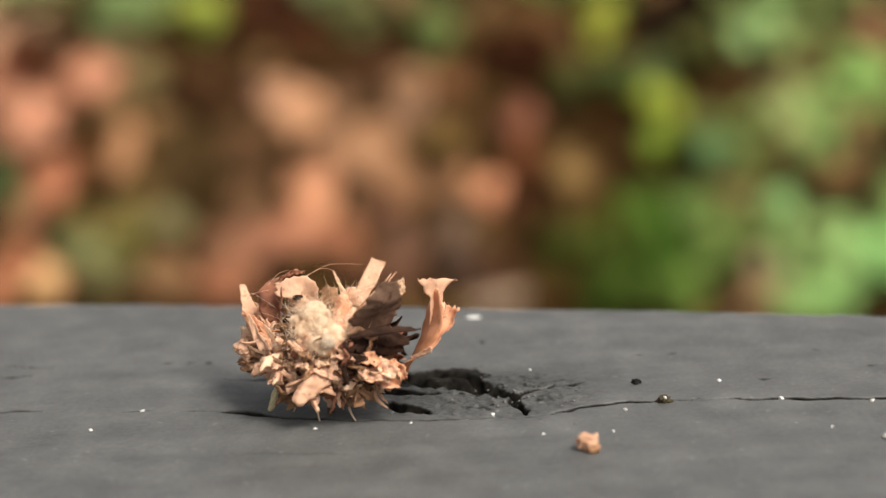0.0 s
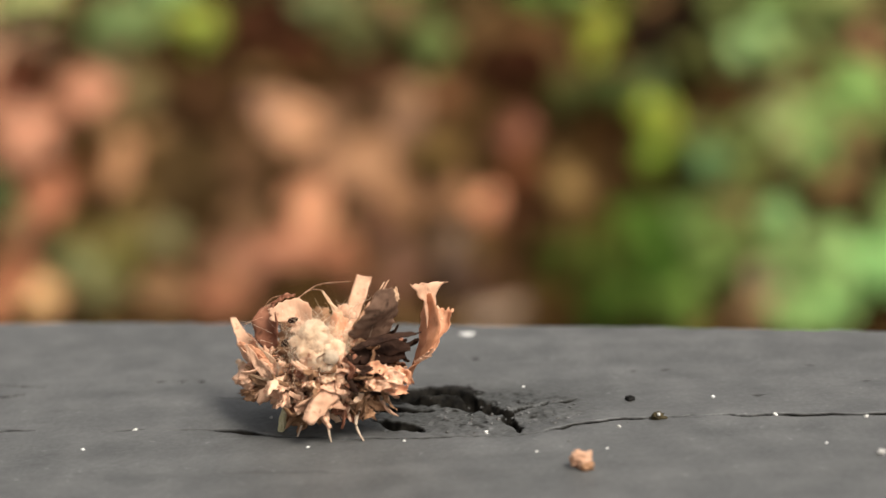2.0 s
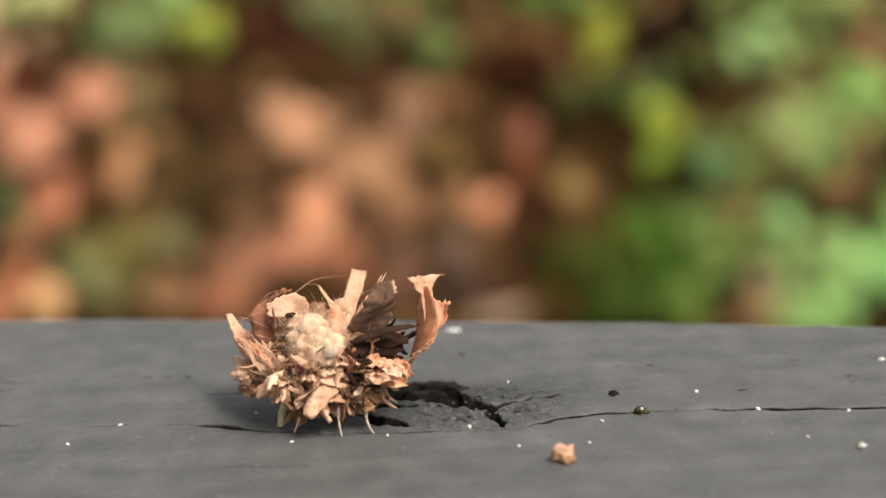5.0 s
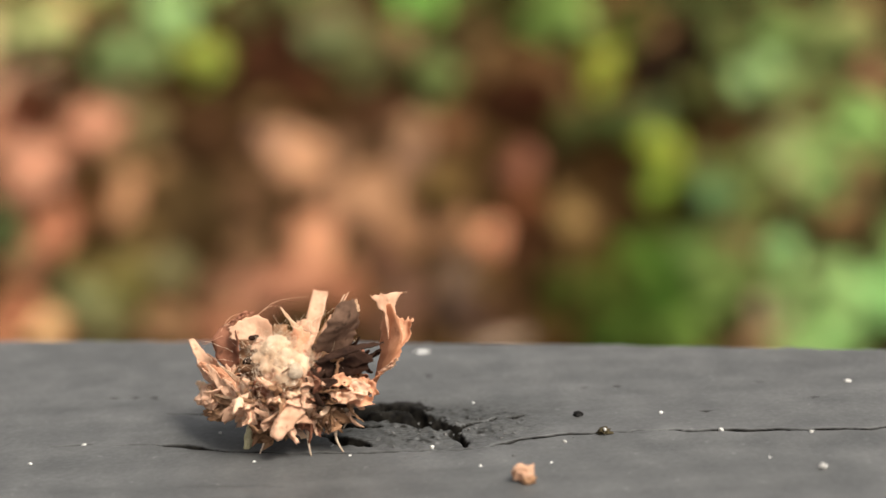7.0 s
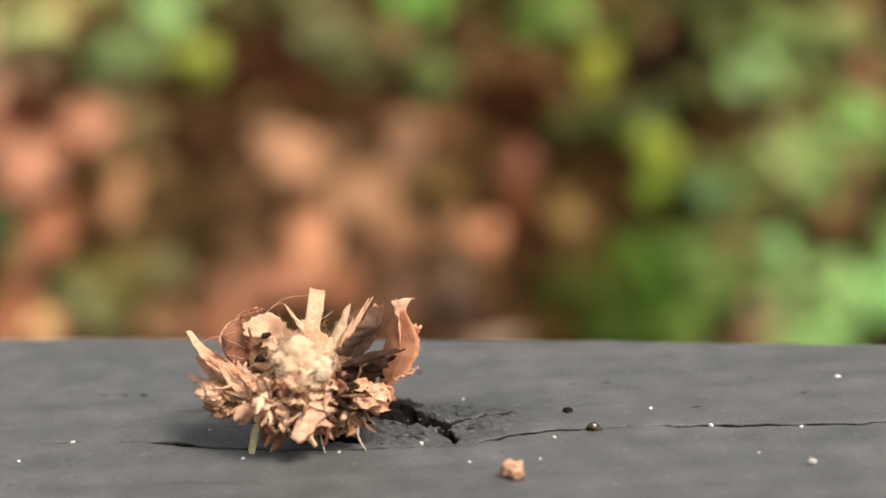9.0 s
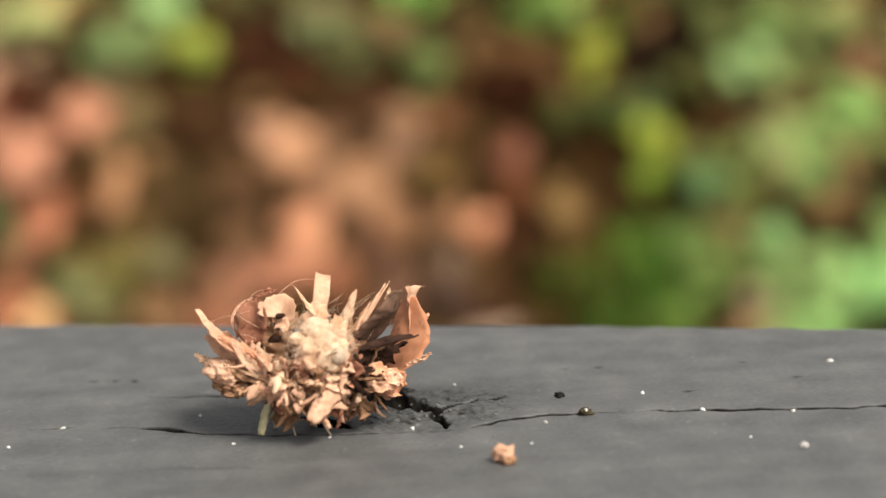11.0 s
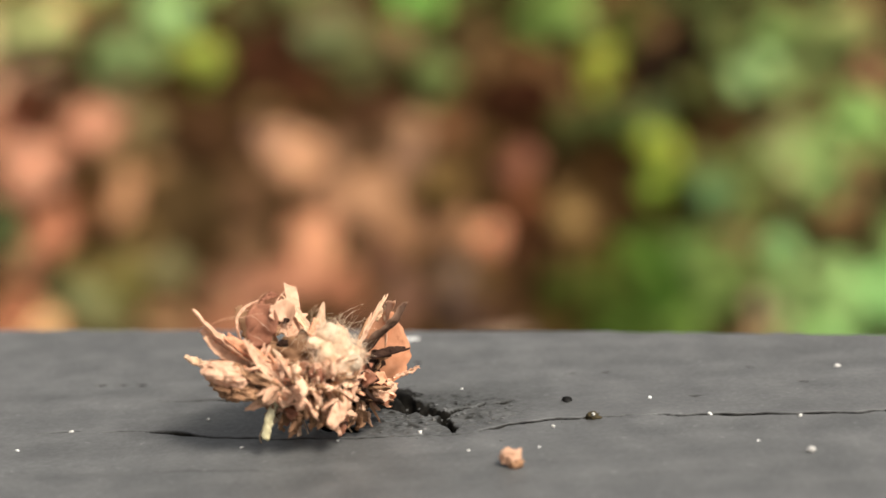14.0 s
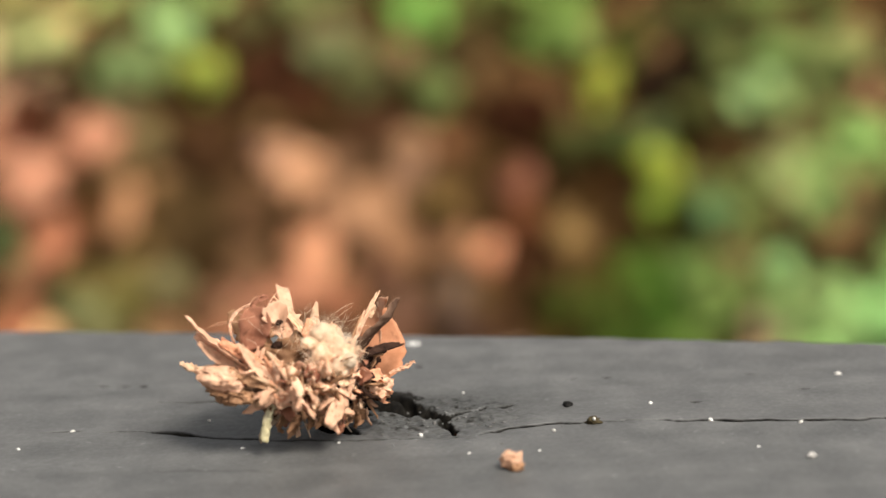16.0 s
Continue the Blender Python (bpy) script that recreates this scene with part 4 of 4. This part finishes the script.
    if g > 0.8 * r:
        return "yellow-green"
    return "orange-brown" if r > 0.28 else "dull to shade-dark brown"


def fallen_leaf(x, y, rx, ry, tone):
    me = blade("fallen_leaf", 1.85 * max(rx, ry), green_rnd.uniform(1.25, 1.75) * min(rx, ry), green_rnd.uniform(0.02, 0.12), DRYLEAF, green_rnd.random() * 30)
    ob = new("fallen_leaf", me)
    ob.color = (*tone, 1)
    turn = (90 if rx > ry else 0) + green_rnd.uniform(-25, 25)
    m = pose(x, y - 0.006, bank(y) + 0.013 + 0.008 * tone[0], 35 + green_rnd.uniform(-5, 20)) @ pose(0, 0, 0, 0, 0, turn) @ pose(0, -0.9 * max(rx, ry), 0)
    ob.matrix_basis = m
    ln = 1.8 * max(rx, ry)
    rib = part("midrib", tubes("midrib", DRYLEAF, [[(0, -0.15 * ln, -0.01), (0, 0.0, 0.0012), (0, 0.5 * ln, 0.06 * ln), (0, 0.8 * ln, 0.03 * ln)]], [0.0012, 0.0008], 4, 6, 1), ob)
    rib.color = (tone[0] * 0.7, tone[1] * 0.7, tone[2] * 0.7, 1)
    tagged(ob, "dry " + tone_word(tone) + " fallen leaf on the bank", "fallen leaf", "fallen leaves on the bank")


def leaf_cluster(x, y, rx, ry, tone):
    """A broad leaf with two or three smaller ones of about its colour against it. Near-black tones stand in for gaps of
    soil and shade.
    """
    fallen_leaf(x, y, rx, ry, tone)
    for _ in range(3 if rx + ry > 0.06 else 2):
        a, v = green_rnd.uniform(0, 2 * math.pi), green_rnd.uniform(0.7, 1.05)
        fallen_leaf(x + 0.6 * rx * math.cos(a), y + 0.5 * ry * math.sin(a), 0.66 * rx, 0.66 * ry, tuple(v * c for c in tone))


def ground_plant(x, y, rx, ry, tone):
    c = Vector((x, y - 0.05, bank(y) + 0.008))
    root = Vector((x, y - 0.05, bank(y - 0.05) - 0.01))
    plant = tagged(new("ground_plant"), "low " + tone_word(tone) + " plant with broad leaves on the bank", "plant", "low plants on the bank")
    plant.matrix_basis = Matrix.Translation(root)
    count = 5 + int(60 * (rx + ry))
    for k in range(count):
        a, r = green_rnd.uniform(0, 2 * math.pi), math.sqrt(green_rnd.random()) * 0.8
        ln = green_rnd.uniform(0.75, 1.15) * min(0.05, 0.9 * min(rx, ry) + 0.012)
        p = c - root + Vector((math.cos(a) * rx * r, green_rnd.uniform(-0.015, 0.015), math.sin(a) * ry * r))
        leaf = part("leaf", blade("leaf", ln, ln * green_rnd.uniform(0.6, 0.8), green_rnd.uniform(-0.1, 0.2), LEAF, green_rnd.random() * 30), plant)
        v = green_rnd.uniform(0.8, 1.25)
        leaf.color = (tone[0] * v, tone[1] * v, tone[2] * v, 1)
        leaf.matrix_basis = Matrix.Translation(p) @ pose(0, 0, 0, green_rnd.uniform(35, 80)) @ pose(0, 0, 0, 0, 0, green_rnd.uniform(0, 360)) @ pose(0, -ln * 0.5, 0, green_rnd.uniform(-20, 20))
        stem = part("stem", tubes("stem", LEAF, [[(0, 0, 0), tuple(p * 0.5 + Vector((0, 0.01, 0))), tuple(p)]], [0.0016, 0.001], 4, 5, 1), plant)
        stem.color = (tone[0] * 0.8, tone[1] * 0.8, tone[2] * 0.8, 1)


def litter():
    """Dead leaves, dense on the bank, sparser over the rest of the ground."""
    rnd = np.random.RandomState(4)
    verts, faces = [], []
    for k in range(9000):
        if k < 3600:
            x, y = rnd.normal(0, 0.6), rnd.normal(1.7, 0.4)
        else:
            x, y = rnd.normal(0, 3.0), rnd.normal(0.8, 2.6)
        if abs(y) < 0.12 and abs(abs(x) - 0.75) < 0.1:
            continue
        slope = 35 if 1.1 < y < 2.6 else 0
        ln, w = rnd.uniform(0.035, 0.085), rnd.uniform(0.018, 0.042)
        m = pose(x, y, bank(y) + rnd.uniform(-0.006, 0.008), slope) @ pose(0, 0, 0, rnd.uniform(-25, 30), rnd.uniform(-25, 25), rnd.uniform(0, 360))
        b = len(verts)
        for u, k in ((-1, 0.1), (-0.35, 1), (0.4, 0.8), (1, 0.05)):
            for v in (-1, 0, 1):
                verts.append(m @ Vector((u * ln / 2, v * k * w / 2, 0.18 * w * abs(v) + 0.1 * ln * u * u)))
        for i in range(3):
            for j in range(2):
                a = b + 3 * i + j
                faces.append((a, a + 3, a + 4, a + 1))
    tagged(new("leaf_litter", mesh("leaf_litter", verts, faces, LITTER)), "brown decaying leaf litter covering the bank", "leaf litter", kind="stuff")


litter()
leaf_cluster(-0.376, 1.804, 0.032, 0.024, (0.790, 0.494, 0.222))
ground_plant(-0.430, 1.788, 0.040, 0.030, (0.590, 0.636, 0.267))
leaf_cluster(-0.407, 1.780, 0.025, 0.025, (0.558, 0.451, 0.213))
ground_plant(-0.319, 1.759, 0.038, 0.030, (0.246, 0.345, 0.131))
ground_plant(-0.287, 1.804, 0.039, 0.028, (0.372, 0.562, 0.222))
ground_plant(-0.239, 1.751, 0.030, 0.026, (0.411, 0.483, 0.092))
ground_plant(-0.195, 1.806, 0.024, 0.022, (0.120, 0.109, 0.040))
ground_plant(-0.443, 1.855, 0.056, 0.025, (0.533, 0.486, 0.184))
ground_plant(-0.350, 1.853, 0.056, 0.025, (0.413, 0.484, 0.166))
ground_plant(-0.263, 1.848, 0.043, 0.022, (0.309, 0.422, 0.133))
leaf_cluster(-0.488, 1.770, 0.027, 0.037, (0.583, 0.447, 0.226))
# near-black clusters, here and below, paint the shade in gaps between leaves
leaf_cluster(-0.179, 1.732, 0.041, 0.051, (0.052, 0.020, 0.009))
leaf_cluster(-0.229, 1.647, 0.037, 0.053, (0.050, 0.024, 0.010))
leaf_cluster(-0.408, 1.721, 0.030, 0.017, (0.314, 0.187, 0.121))
leaf_cluster(-0.425, 1.671, 0.040, 0.027, (0.084, 0.027, 0.015))
leaf_cluster(-0.452, 1.705, 0.013, 0.024, (0.552, 0.326, 0.204))
leaf_cluster(-0.349, 1.654, 0.030, 0.035, (0.499, 0.236, 0.145))
leaf_cluster(-0.410, 1.618, 0.033, 0.030, (0.536, 0.260, 0.163))
leaf_cluster(-0.378, 1.632, 0.018, 0.021, (0.301, 0.129, 0.072))
leaf_cluster(-0.293, 1.657, 0.024, 0.029, (0.182, 0.138, 0.061))
leaf_cluster(-0.461, 1.650, 0.026, 0.042, (0.348, 0.164, 0.096))
leaf_cluster(-0.333, 1.697, 0.027, 0.020, (0.211, 0.168, 0.083))
leaf_cluster(-0.319, 1.621, 0.018, 0.023, (0.201, 0.129, 0.058))
leaf_cluster(-0.151, 1.615, 0.022, 0.037, (0.490, 0.273, 0.162))
leaf_cluster(-0.129, 1.598, 0.022, 0.036, (0.489, 0.264, 0.146))
leaf_cluster(-0.172, 1.637, 0.014, 0.023, (0.231, 0.131, 0.086))
leaf_cluster(-0.106, 1.780, 0.028, 0.022, (0.218, 0.169, 0.080))
ground_plant(-0.102, 1.766, 0.033, 0.024, (0.183, 0.211, 0.092))
leaf_cluster(-0.029, 1.748, 0.018, 0.025, (0.315, 0.212, 0.105))
ground_plant(-0.010, 1.804, 0.029, 0.024, (0.248, 0.480, 0.107))
ground_plant(-0.068, 1.731, 0.032, 0.025, (0.158, 0.162, 0.063))
ground_plant(-0.003, 1.710, 0.028, 0.027, (0.170, 0.218, 0.071))
ground_plant(0.036, 1.777, 0.030, 0.026, (0.112, 0.078, 0.029))
ground_plant(0.119, 1.779, 0.030, 0.026, (0.222, 0.344, 0.082))
ground_plant(0.146, 1.774, 0.030, 0.026, (0.230, 0.355, 0.091))
ground_plant(-0.121, 1.839, 0.049, 0.021, (0.241, 0.269, 0.099))
ground_plant(0.057, 1.828, 0.049, 0.022, (0.190, 0.218, 0.060))
ground_plant(0.130, 1.827, 0.055, 0.021, (0.214, 0.344, 0.078))
ground_plant(-0.010, 1.836, 0.037, 0.021, (0.231, 0.420, 0.094))
# dark gap, its shade put into the leaf colour
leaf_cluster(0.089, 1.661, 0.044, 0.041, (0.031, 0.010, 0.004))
leaf_cluster(0.116, 1.704, 0.027, 0.021, (0.160, 0.082, 0.033))
leaf_cluster(-0.058, 1.654, 0.037, 0.032, (0.061, 0.028, 0.013))
leaf_cluster(-0.134, 1.695, 0.027, 0.033, (0.055, 0.021, 0.009))
leaf_cluster(-0.020, 1.630, 0.025, 0.029, (0.296, 0.173, 0.094))
leaf_cluster(0.018, 1.636, 0.021, 0.028, (0.179, 0.083, 0.038))
ground_plant(0.176, 1.714, 0.019, 0.024, (0.445, 0.495, 0.080))
# two near-black clusters in place of one deep shaded gap
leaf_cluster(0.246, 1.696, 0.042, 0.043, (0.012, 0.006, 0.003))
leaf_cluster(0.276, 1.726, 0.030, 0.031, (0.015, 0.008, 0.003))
ground_plant(0.202, 1.756, 0.021, 0.024, (0.090, 0.107, 0.022))
ground_plant(0.211, 1.653, 0.028, 0.017, (0.137, 0.187, 0.070))
ground_plant(0.180, 1.647, 0.026, 0.018, (0.078, 0.107, 0.029))
ground_plant(0.150, 1.649, 0.025, 0.019, (0.094, 0.103, 0.030))
ground_plant(0.331, 1.690, 0.026, 0.025, (0.376, 0.566, 0.226))
ground_plant(0.355, 1.731, 0.033, 0.026, (0.268, 0.403, 0.125))
ground_plant(0.408, 1.732, 0.039, 0.029, (0.285, 0.350, 0.119))
ground_plant(0.449, 1.759, 0.032, 0.024, (0.321, 0.302, 0.119))
leaf_cluster(0.451, 1.667, 0.019, 0.024, (0.350, 0.194, 0.105))
leaf_cluster(0.357, 1.627, 0.027, 0.014, (0.194, 0.109, 0.052))
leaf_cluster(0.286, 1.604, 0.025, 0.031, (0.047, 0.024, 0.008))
ground_plant(0.422, 1.636, 0.027, 0.025, (0.296, 0.474, 0.143))
ground_plant(0.334, 1.612, 0.024, 0.017, (0.342, 0.373, 0.154))
ground_plant(0.377, 1.604, 0.030, 0.022, (0.314, 0.462, 0.149))
ground_plant(0.220, 1.613, 0.018, 0.031, (0.378, 0.469, 0.068))
ground_plant(0.214, 1.569, 0.017, 0.025, (0.262, 0.376, 0.054))
leaf_cluster(0.412, 1.565, 0.015, 0.020, (0.288, 0.203, 0.088))
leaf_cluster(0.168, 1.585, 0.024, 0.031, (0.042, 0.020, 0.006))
ground_plant(0.270, 1.676, 0.025, 0.027, (0.099, 0.108, 0.031))
ground_plant(0.280, 1.795, 0.048, 0.018, (0.106, 0.135, 0.041))
ground_plant(0.382, 1.808, 0.067, 0.019, (0.242, 0.349, 0.103))
ground_plant(0.486, 1.718, 0.023, 0.035, (0.321, 0.312, 0.124))
ground_plant(0.250, 1.587, 0.019, 0.022, (0.160, 0.201, 0.057))
ground_plant(0.298, 1.585, 0.020, 0.022, (0.187, 0.238, 0.070))
leaf_cluster(-0.402, 1.590, 0.028, 0.024, (0.499, 0.243, 0.151))
leaf_cluster(-0.303, 1.571, 0.020, 0.037, (0.443, 0.239, 0.124))
leaf_cluster(-0.346, 1.565, 0.017, 0.025, (0.125, 0.050, 0.022))
leaf_cluster(-0.372, 1.537, 0.024, 0.035, (0.356, 0.147, 0.081))
ground_plant(-0.414, 1.567, 0.016, 0.025, (0.132, 0.187, 0.073))
leaf_cluster(-0.341, 1.497, 0.023, 0.024, (0.122, 0.088, 0.028))
leaf_cluster(-0.242, 1.554, 0.038, 0.051, (0.059, 0.036, 0.014))
leaf_cluster(-0.295, 1.493, 0.024, 0.026, (0.163, 0.137, 0.046))
leaf_cluster(-0.255, 1.493, 0.022, 0.028, (0.178, 0.161, 0.074))
ground_plant(-0.329, 1.487, 0.024, 0.018, (0.245, 0.261, 0.113))
ground_plant(-0.286, 1.487, 0.020, 0.016, (0.130, 0.119, 0.026))
leaf_cluster(-0.397, 1.453, 0.024, 0.026, (0.406, 0.166, 0.088))
leaf_cluster(-0.365, 1.436, 0.023, 0.019, (0.776, 0.494, 0.244))
ground_plant(-0.302, 1.464, 0.023, 0.016, (0.252, 0.236, 0.103))
leaf_cluster(-0.253, 1.440, 0.026, 0.025, (0.278, 0.160, 0.082))
leaf_cluster(-0.179, 1.462, 0.027, 0.027, (0.320, 0.146, 0.090))
leaf_cluster(-0.188, 1.505, 0.024, 0.032, (0.161, 0.090, 0.049))
leaf_cluster(-0.393, 1.504, 0.021, 0.023, (0.311, 0.156, 0.083))
leaf_cluster(-0.418, 1.428, 0.023, 0.025, (0.397, 0.171, 0.088))
leaf_cluster(-0.200, 1.430, 0.033, 0.020, (0.301, 0.129, 0.072))
leaf_cluster(-0.282, 1.527, 0.020, 0.024, (0.150, 0.098, 0.037))
leaf_cluster(-0.186, 1.571, 0.025, 0.036, (0.102, 0.055, 0.027))
leaf_cluster(-0.210, 1.472, 0.019, 0.023, (0.208, 0.115, 0.061))
leaf_cluster(-0.064, 1.559, 0.033, 0.038, (0.380, 0.209, 0.116))
leaf_cluster(-0.030, 1.519, 0.022, 0.035, (0.312, 0.167, 0.087))
leaf_cluster(-0.028, 1.601, 0.021, 0.027, (0.270, 0.155, 0.096))
leaf_cluster(-0.095, 1.608, 0.020, 0.034, (0.180, 0.100, 0.056))
leaf_cluster(-0.117, 1.511, 0.027, 0.034, (0.606, 0.298, 0.168))
leaf_cluster(-0.139, 1.474, 0.033, 0.025, (0.441, 0.199, 0.118))
leaf_cluster(-0.091, 1.466, 0.018, 0.029, (0.347, 0.147, 0.081))
leaf_cluster(0.048, 1.508, 0.018, 0.022, (0.652, 0.304, 0.170))
leaf_cluster(0.020, 1.517, 0.018, 0.026, (0.349, 0.187, 0.097))
leaf_cluster(0.005, 1.572, 0.018, 0.023, (0.174, 0.112, 0.039))
leaf_cluster(-0.061, 1.495, 0.016, 0.022, (0.132, 0.063, 0.039))
leaf_cluster(0.013, 1.470, 0.022, 0.023, (0.163, 0.109, 0.074))
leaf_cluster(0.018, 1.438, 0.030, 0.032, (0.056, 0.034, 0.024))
leaf_cluster(-0.033, 1.462, 0.021, 0.025, (0.162, 0.087, 0.057))
leaf_cluster(0.083, 1.587, 0.023, 0.027, (0.213, 0.089, 0.054))
leaf_cluster(0.085, 1.543, 0.022, 0.026, (0.136, 0.050, 0.022))
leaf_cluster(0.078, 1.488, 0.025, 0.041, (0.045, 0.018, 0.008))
leaf_cluster(0.128, 1.526, 0.020, 0.033, (0.194, 0.123, 0.047))
leaf_cluster(-0.044, 1.430, 0.028, 0.025, (0.137, 0.067, 0.042))
leaf_cluster(0.054, 1.425, 0.030, 0.029, (0.061, 0.030, 0.015))
leaf_cluster(0.052, 1.401, 0.030, 0.010, (0.441, 0.323, 0.234))
leaf_cluster(-0.102, 1.554, 0.020, 0.026, (0.303, 0.161, 0.090))
ground_plant(0.196, 1.499, 0.029, 0.029, (0.080, 0.155, 0.023))
ground_plant(0.194, 1.461, 0.031, 0.031, (0.077, 0.161, 0.023))
ground_plant(0.157, 1.468, 0.026, 0.028, (0.073, 0.101, 0.017))
leaf_cluster(0.152, 1.487, 0.025, 0.031, (0.056, 0.035, 0.008))
ground_plant(0.242, 1.499, 0.024, 0.026, (0.126, 0.206, 0.053))
ground_plant(0.246, 1.462, 0.028, 0.024, (0.147, 0.218, 0.057))
ground_plant(0.228, 1.427, 0.030, 0.020, (0.150, 0.241, 0.050))
ground_plant(0.168, 1.427, 0.045, 0.017, (0.062, 0.105, 0.017))
ground_plant(0.116, 1.478, 0.026, 0.028, (0.052, 0.062, 0.011))
leaf_cluster(0.102, 1.417, 0.033, 0.032, (0.061, 0.034, 0.010))
ground_plant(0.270, 1.561, 0.025, 0.020, (0.189, 0.319, 0.122))
leaf_cluster(0.286, 1.498, 0.022, 0.022, (0.204, 0.179, 0.066))
leaf_cluster(0.340, 1.542, 0.018, 0.021, (0.321, 0.173, 0.084))
ground_plant(0.369, 1.565, 0.025, 0.018, (0.314, 0.462, 0.155))
leaf_cluster(0.414, 1.542, 0.014, 0.024, (0.289, 0.217, 0.092))
# slanting band of gap shade drawn as three dark clusters
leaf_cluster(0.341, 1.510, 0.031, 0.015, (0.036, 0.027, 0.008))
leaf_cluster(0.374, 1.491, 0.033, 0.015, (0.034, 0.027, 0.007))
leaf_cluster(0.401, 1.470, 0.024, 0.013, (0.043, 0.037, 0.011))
ground_plant(0.317, 1.501, 0.020, 0.018, (0.346, 0.593, 0.226))
ground_plant(0.353, 1.476, 0.031, 0.020, (0.315, 0.462, 0.167))
ground_plant(0.386, 1.445, 0.025, 0.025, (0.347, 0.635, 0.227))
ground_plant(0.338, 1.434, 0.028, 0.022, (0.296, 0.438, 0.154))
leaf_cluster(0.300, 1.419, 0.022, 0.025, (0.486, 0.378, 0.219))
leaf_cluster(0.290, 1.390, 0.027, 0.018, (0.382, 0.251, 0.127))
ground_plant(0.426, 1.507, 0.021, 0.021, (0.218, 0.310, 0.102))
ground_plant(0.280, 1.486, 0.019, 0.021, (0.188, 0.263, 0.075))
ground_plant(0.449, 1.576, 0.022, 0.033, (0.258, 0.310, 0.103))
ground_plant(0.356, 1.413, 0.035, 0.022, (0.356, 0.607, 0.212))
ground_plant(0.315, 1.408, 0.025, 0.018, (0.305, 0.474, 0.161))
ground_plant(0.414, 1.463, 0.021, 0.026, (0.307, 0.538, 0.188))
# another shaded gap, coloured in as dark leaves
leaf_cluster(0.095, 1.473, 0.024, 0.041, (0.042, 0.019, 0.007))
ground_plant(0.154, 1.433, 0.030, 0.020, (0.051, 0.086, 0.013))
ground_plant(0.315, 1.735, 0.026, 0.026, (0.157, 0.191, 0.061))
ground_plant(0.374, 1.683, 0.031, 0.023, (0.276, 0.350, 0.119))
ground_plant(0.343, 1.588, 0.024, 0.019, (0.303, 0.361, 0.135))
ground_plant(0.302, 1.548, 0.021, 0.018, (0.201, 0.230, 0.067))
ground_plant(0.327, 1.464, 0.026, 0.021, (0.296, 0.450, 0.154))
ground_plant(0.364, 1.446, 0.027, 0.022, (0.325, 0.512, 0.181))


# ---- what moves ----
def motions():
    rows = [
        (0.0, mm_pose(-1.30, -12.76, -0.22, -2.1, -1.5, -0.0)),
        (0.5, mm_pose(-1.22, -12.56, -0.28, -4.7, -3.6, 0.7)),
        (1.0, mm_pose(-1.10, -12.62, -0.30, -1.4, -3.5, 3.3)),
        (1.5, mm_pose(-0.76, -12.55, -0.32, -5.9, -6.1, 3.3)),
        (2.0, mm_pose(-0.75, -12.48, -0.31, -4.5, -7.5, 5.6)),
        (2.5, mm_pose(-0.82, -12.42, -0.30, -4.2, -8.4, 3.9)),
        (3.0, mm_pose(-1.02, -12.47, -0.31, -6.8, -6.3, 0.3)),
        (3.5, mm_pose(-1.00, -12.42, -0.30, -6.0, -8.2, 0.6)),
        (4.0, mm_pose(-0.66, -12.42, -0.30, -5.4, -7.9, 5.7)),
        (6.5, mm_pose(-0.13, -12.59, -0.28, -4.3, -8.5, 8.5)),
        (7.0, mm_pose(-0.12, -12.65, -0.27, -4.6, -9.3, 9.7)),
        (7.5, mm_pose(0.20, -12.89, -0.28, 0.4, -7.2, 11.6)),
        (8.0, mm_pose(0.37, -12.99, -0.27, -1.6, -4.5, 20.9)),
        (8.5, mm_pose(0.36, -13.24, -0.30, -0.0, 0.5, 20.4)),
        (9.0, mm_pose(0.39, -13.14, -0.29, -0.5, -2.3, 21.7)),
        (11.5, mm_pose(0.98, -13.13, -0.24, 1.1, 5.5, 29.7)),
        (12.0, mm_pose(0.38, -13.24, -0.23, -5.2, 15.4, 34.0)),
        (12.5, mm_pose(0.38, -13.46, -0.23, 3.0, 10.2, 42.1)),
        (13.0, mm_pose(0.33, -13.47, -0.21, 2.2, 9.3, 44.2)),
        (13.5, mm_pose(0.29, -13.47, -0.19, 4.6, 8.8, 47.3)),
        (14.0, mm_pose(0.30, -13.60, -0.21, 5.3, 10.5, 50.4)),
        (14.5, mm_pose(0.30, -13.58, -0.20, 5.8, 9.8, 51.3)),
        (15.0, mm_pose(0.26, -13.53, -0.18, 6.2, 8.3, 52.3)),
        (15.5, mm_pose(0.24, -13.49, -0.19, 3.8, 7.8, 51.3)),
        (16.0, mm_pose(0.25, -13.49, -0.19, 3.2, 7.6, 50.7)),
    ]
    walk(larva, rows)
    for k, leg in enumerate(legs):
        steps = []
        for t, m in rows:
            yaw = math.degrees(m.to_euler().z)
            if k < 3:
                x, y = (float(np.interp(t, FOOT_TIMES, [f[i] for f in FRONT_FEET[k]])) for i in (0, 1))
                stand = mm_pose(x, y, 0, 0, 0, 0.4 * yaw)
            else:
                stand = pose(*m.translation.xy, 0, 0, 0, yaw) @ mm_pose(*HIND_FEET[k - 3], 0, 0, 0, 180)
            steps.append((t, m.inverted() @ stand))
        walk(leg, steps)


motions()
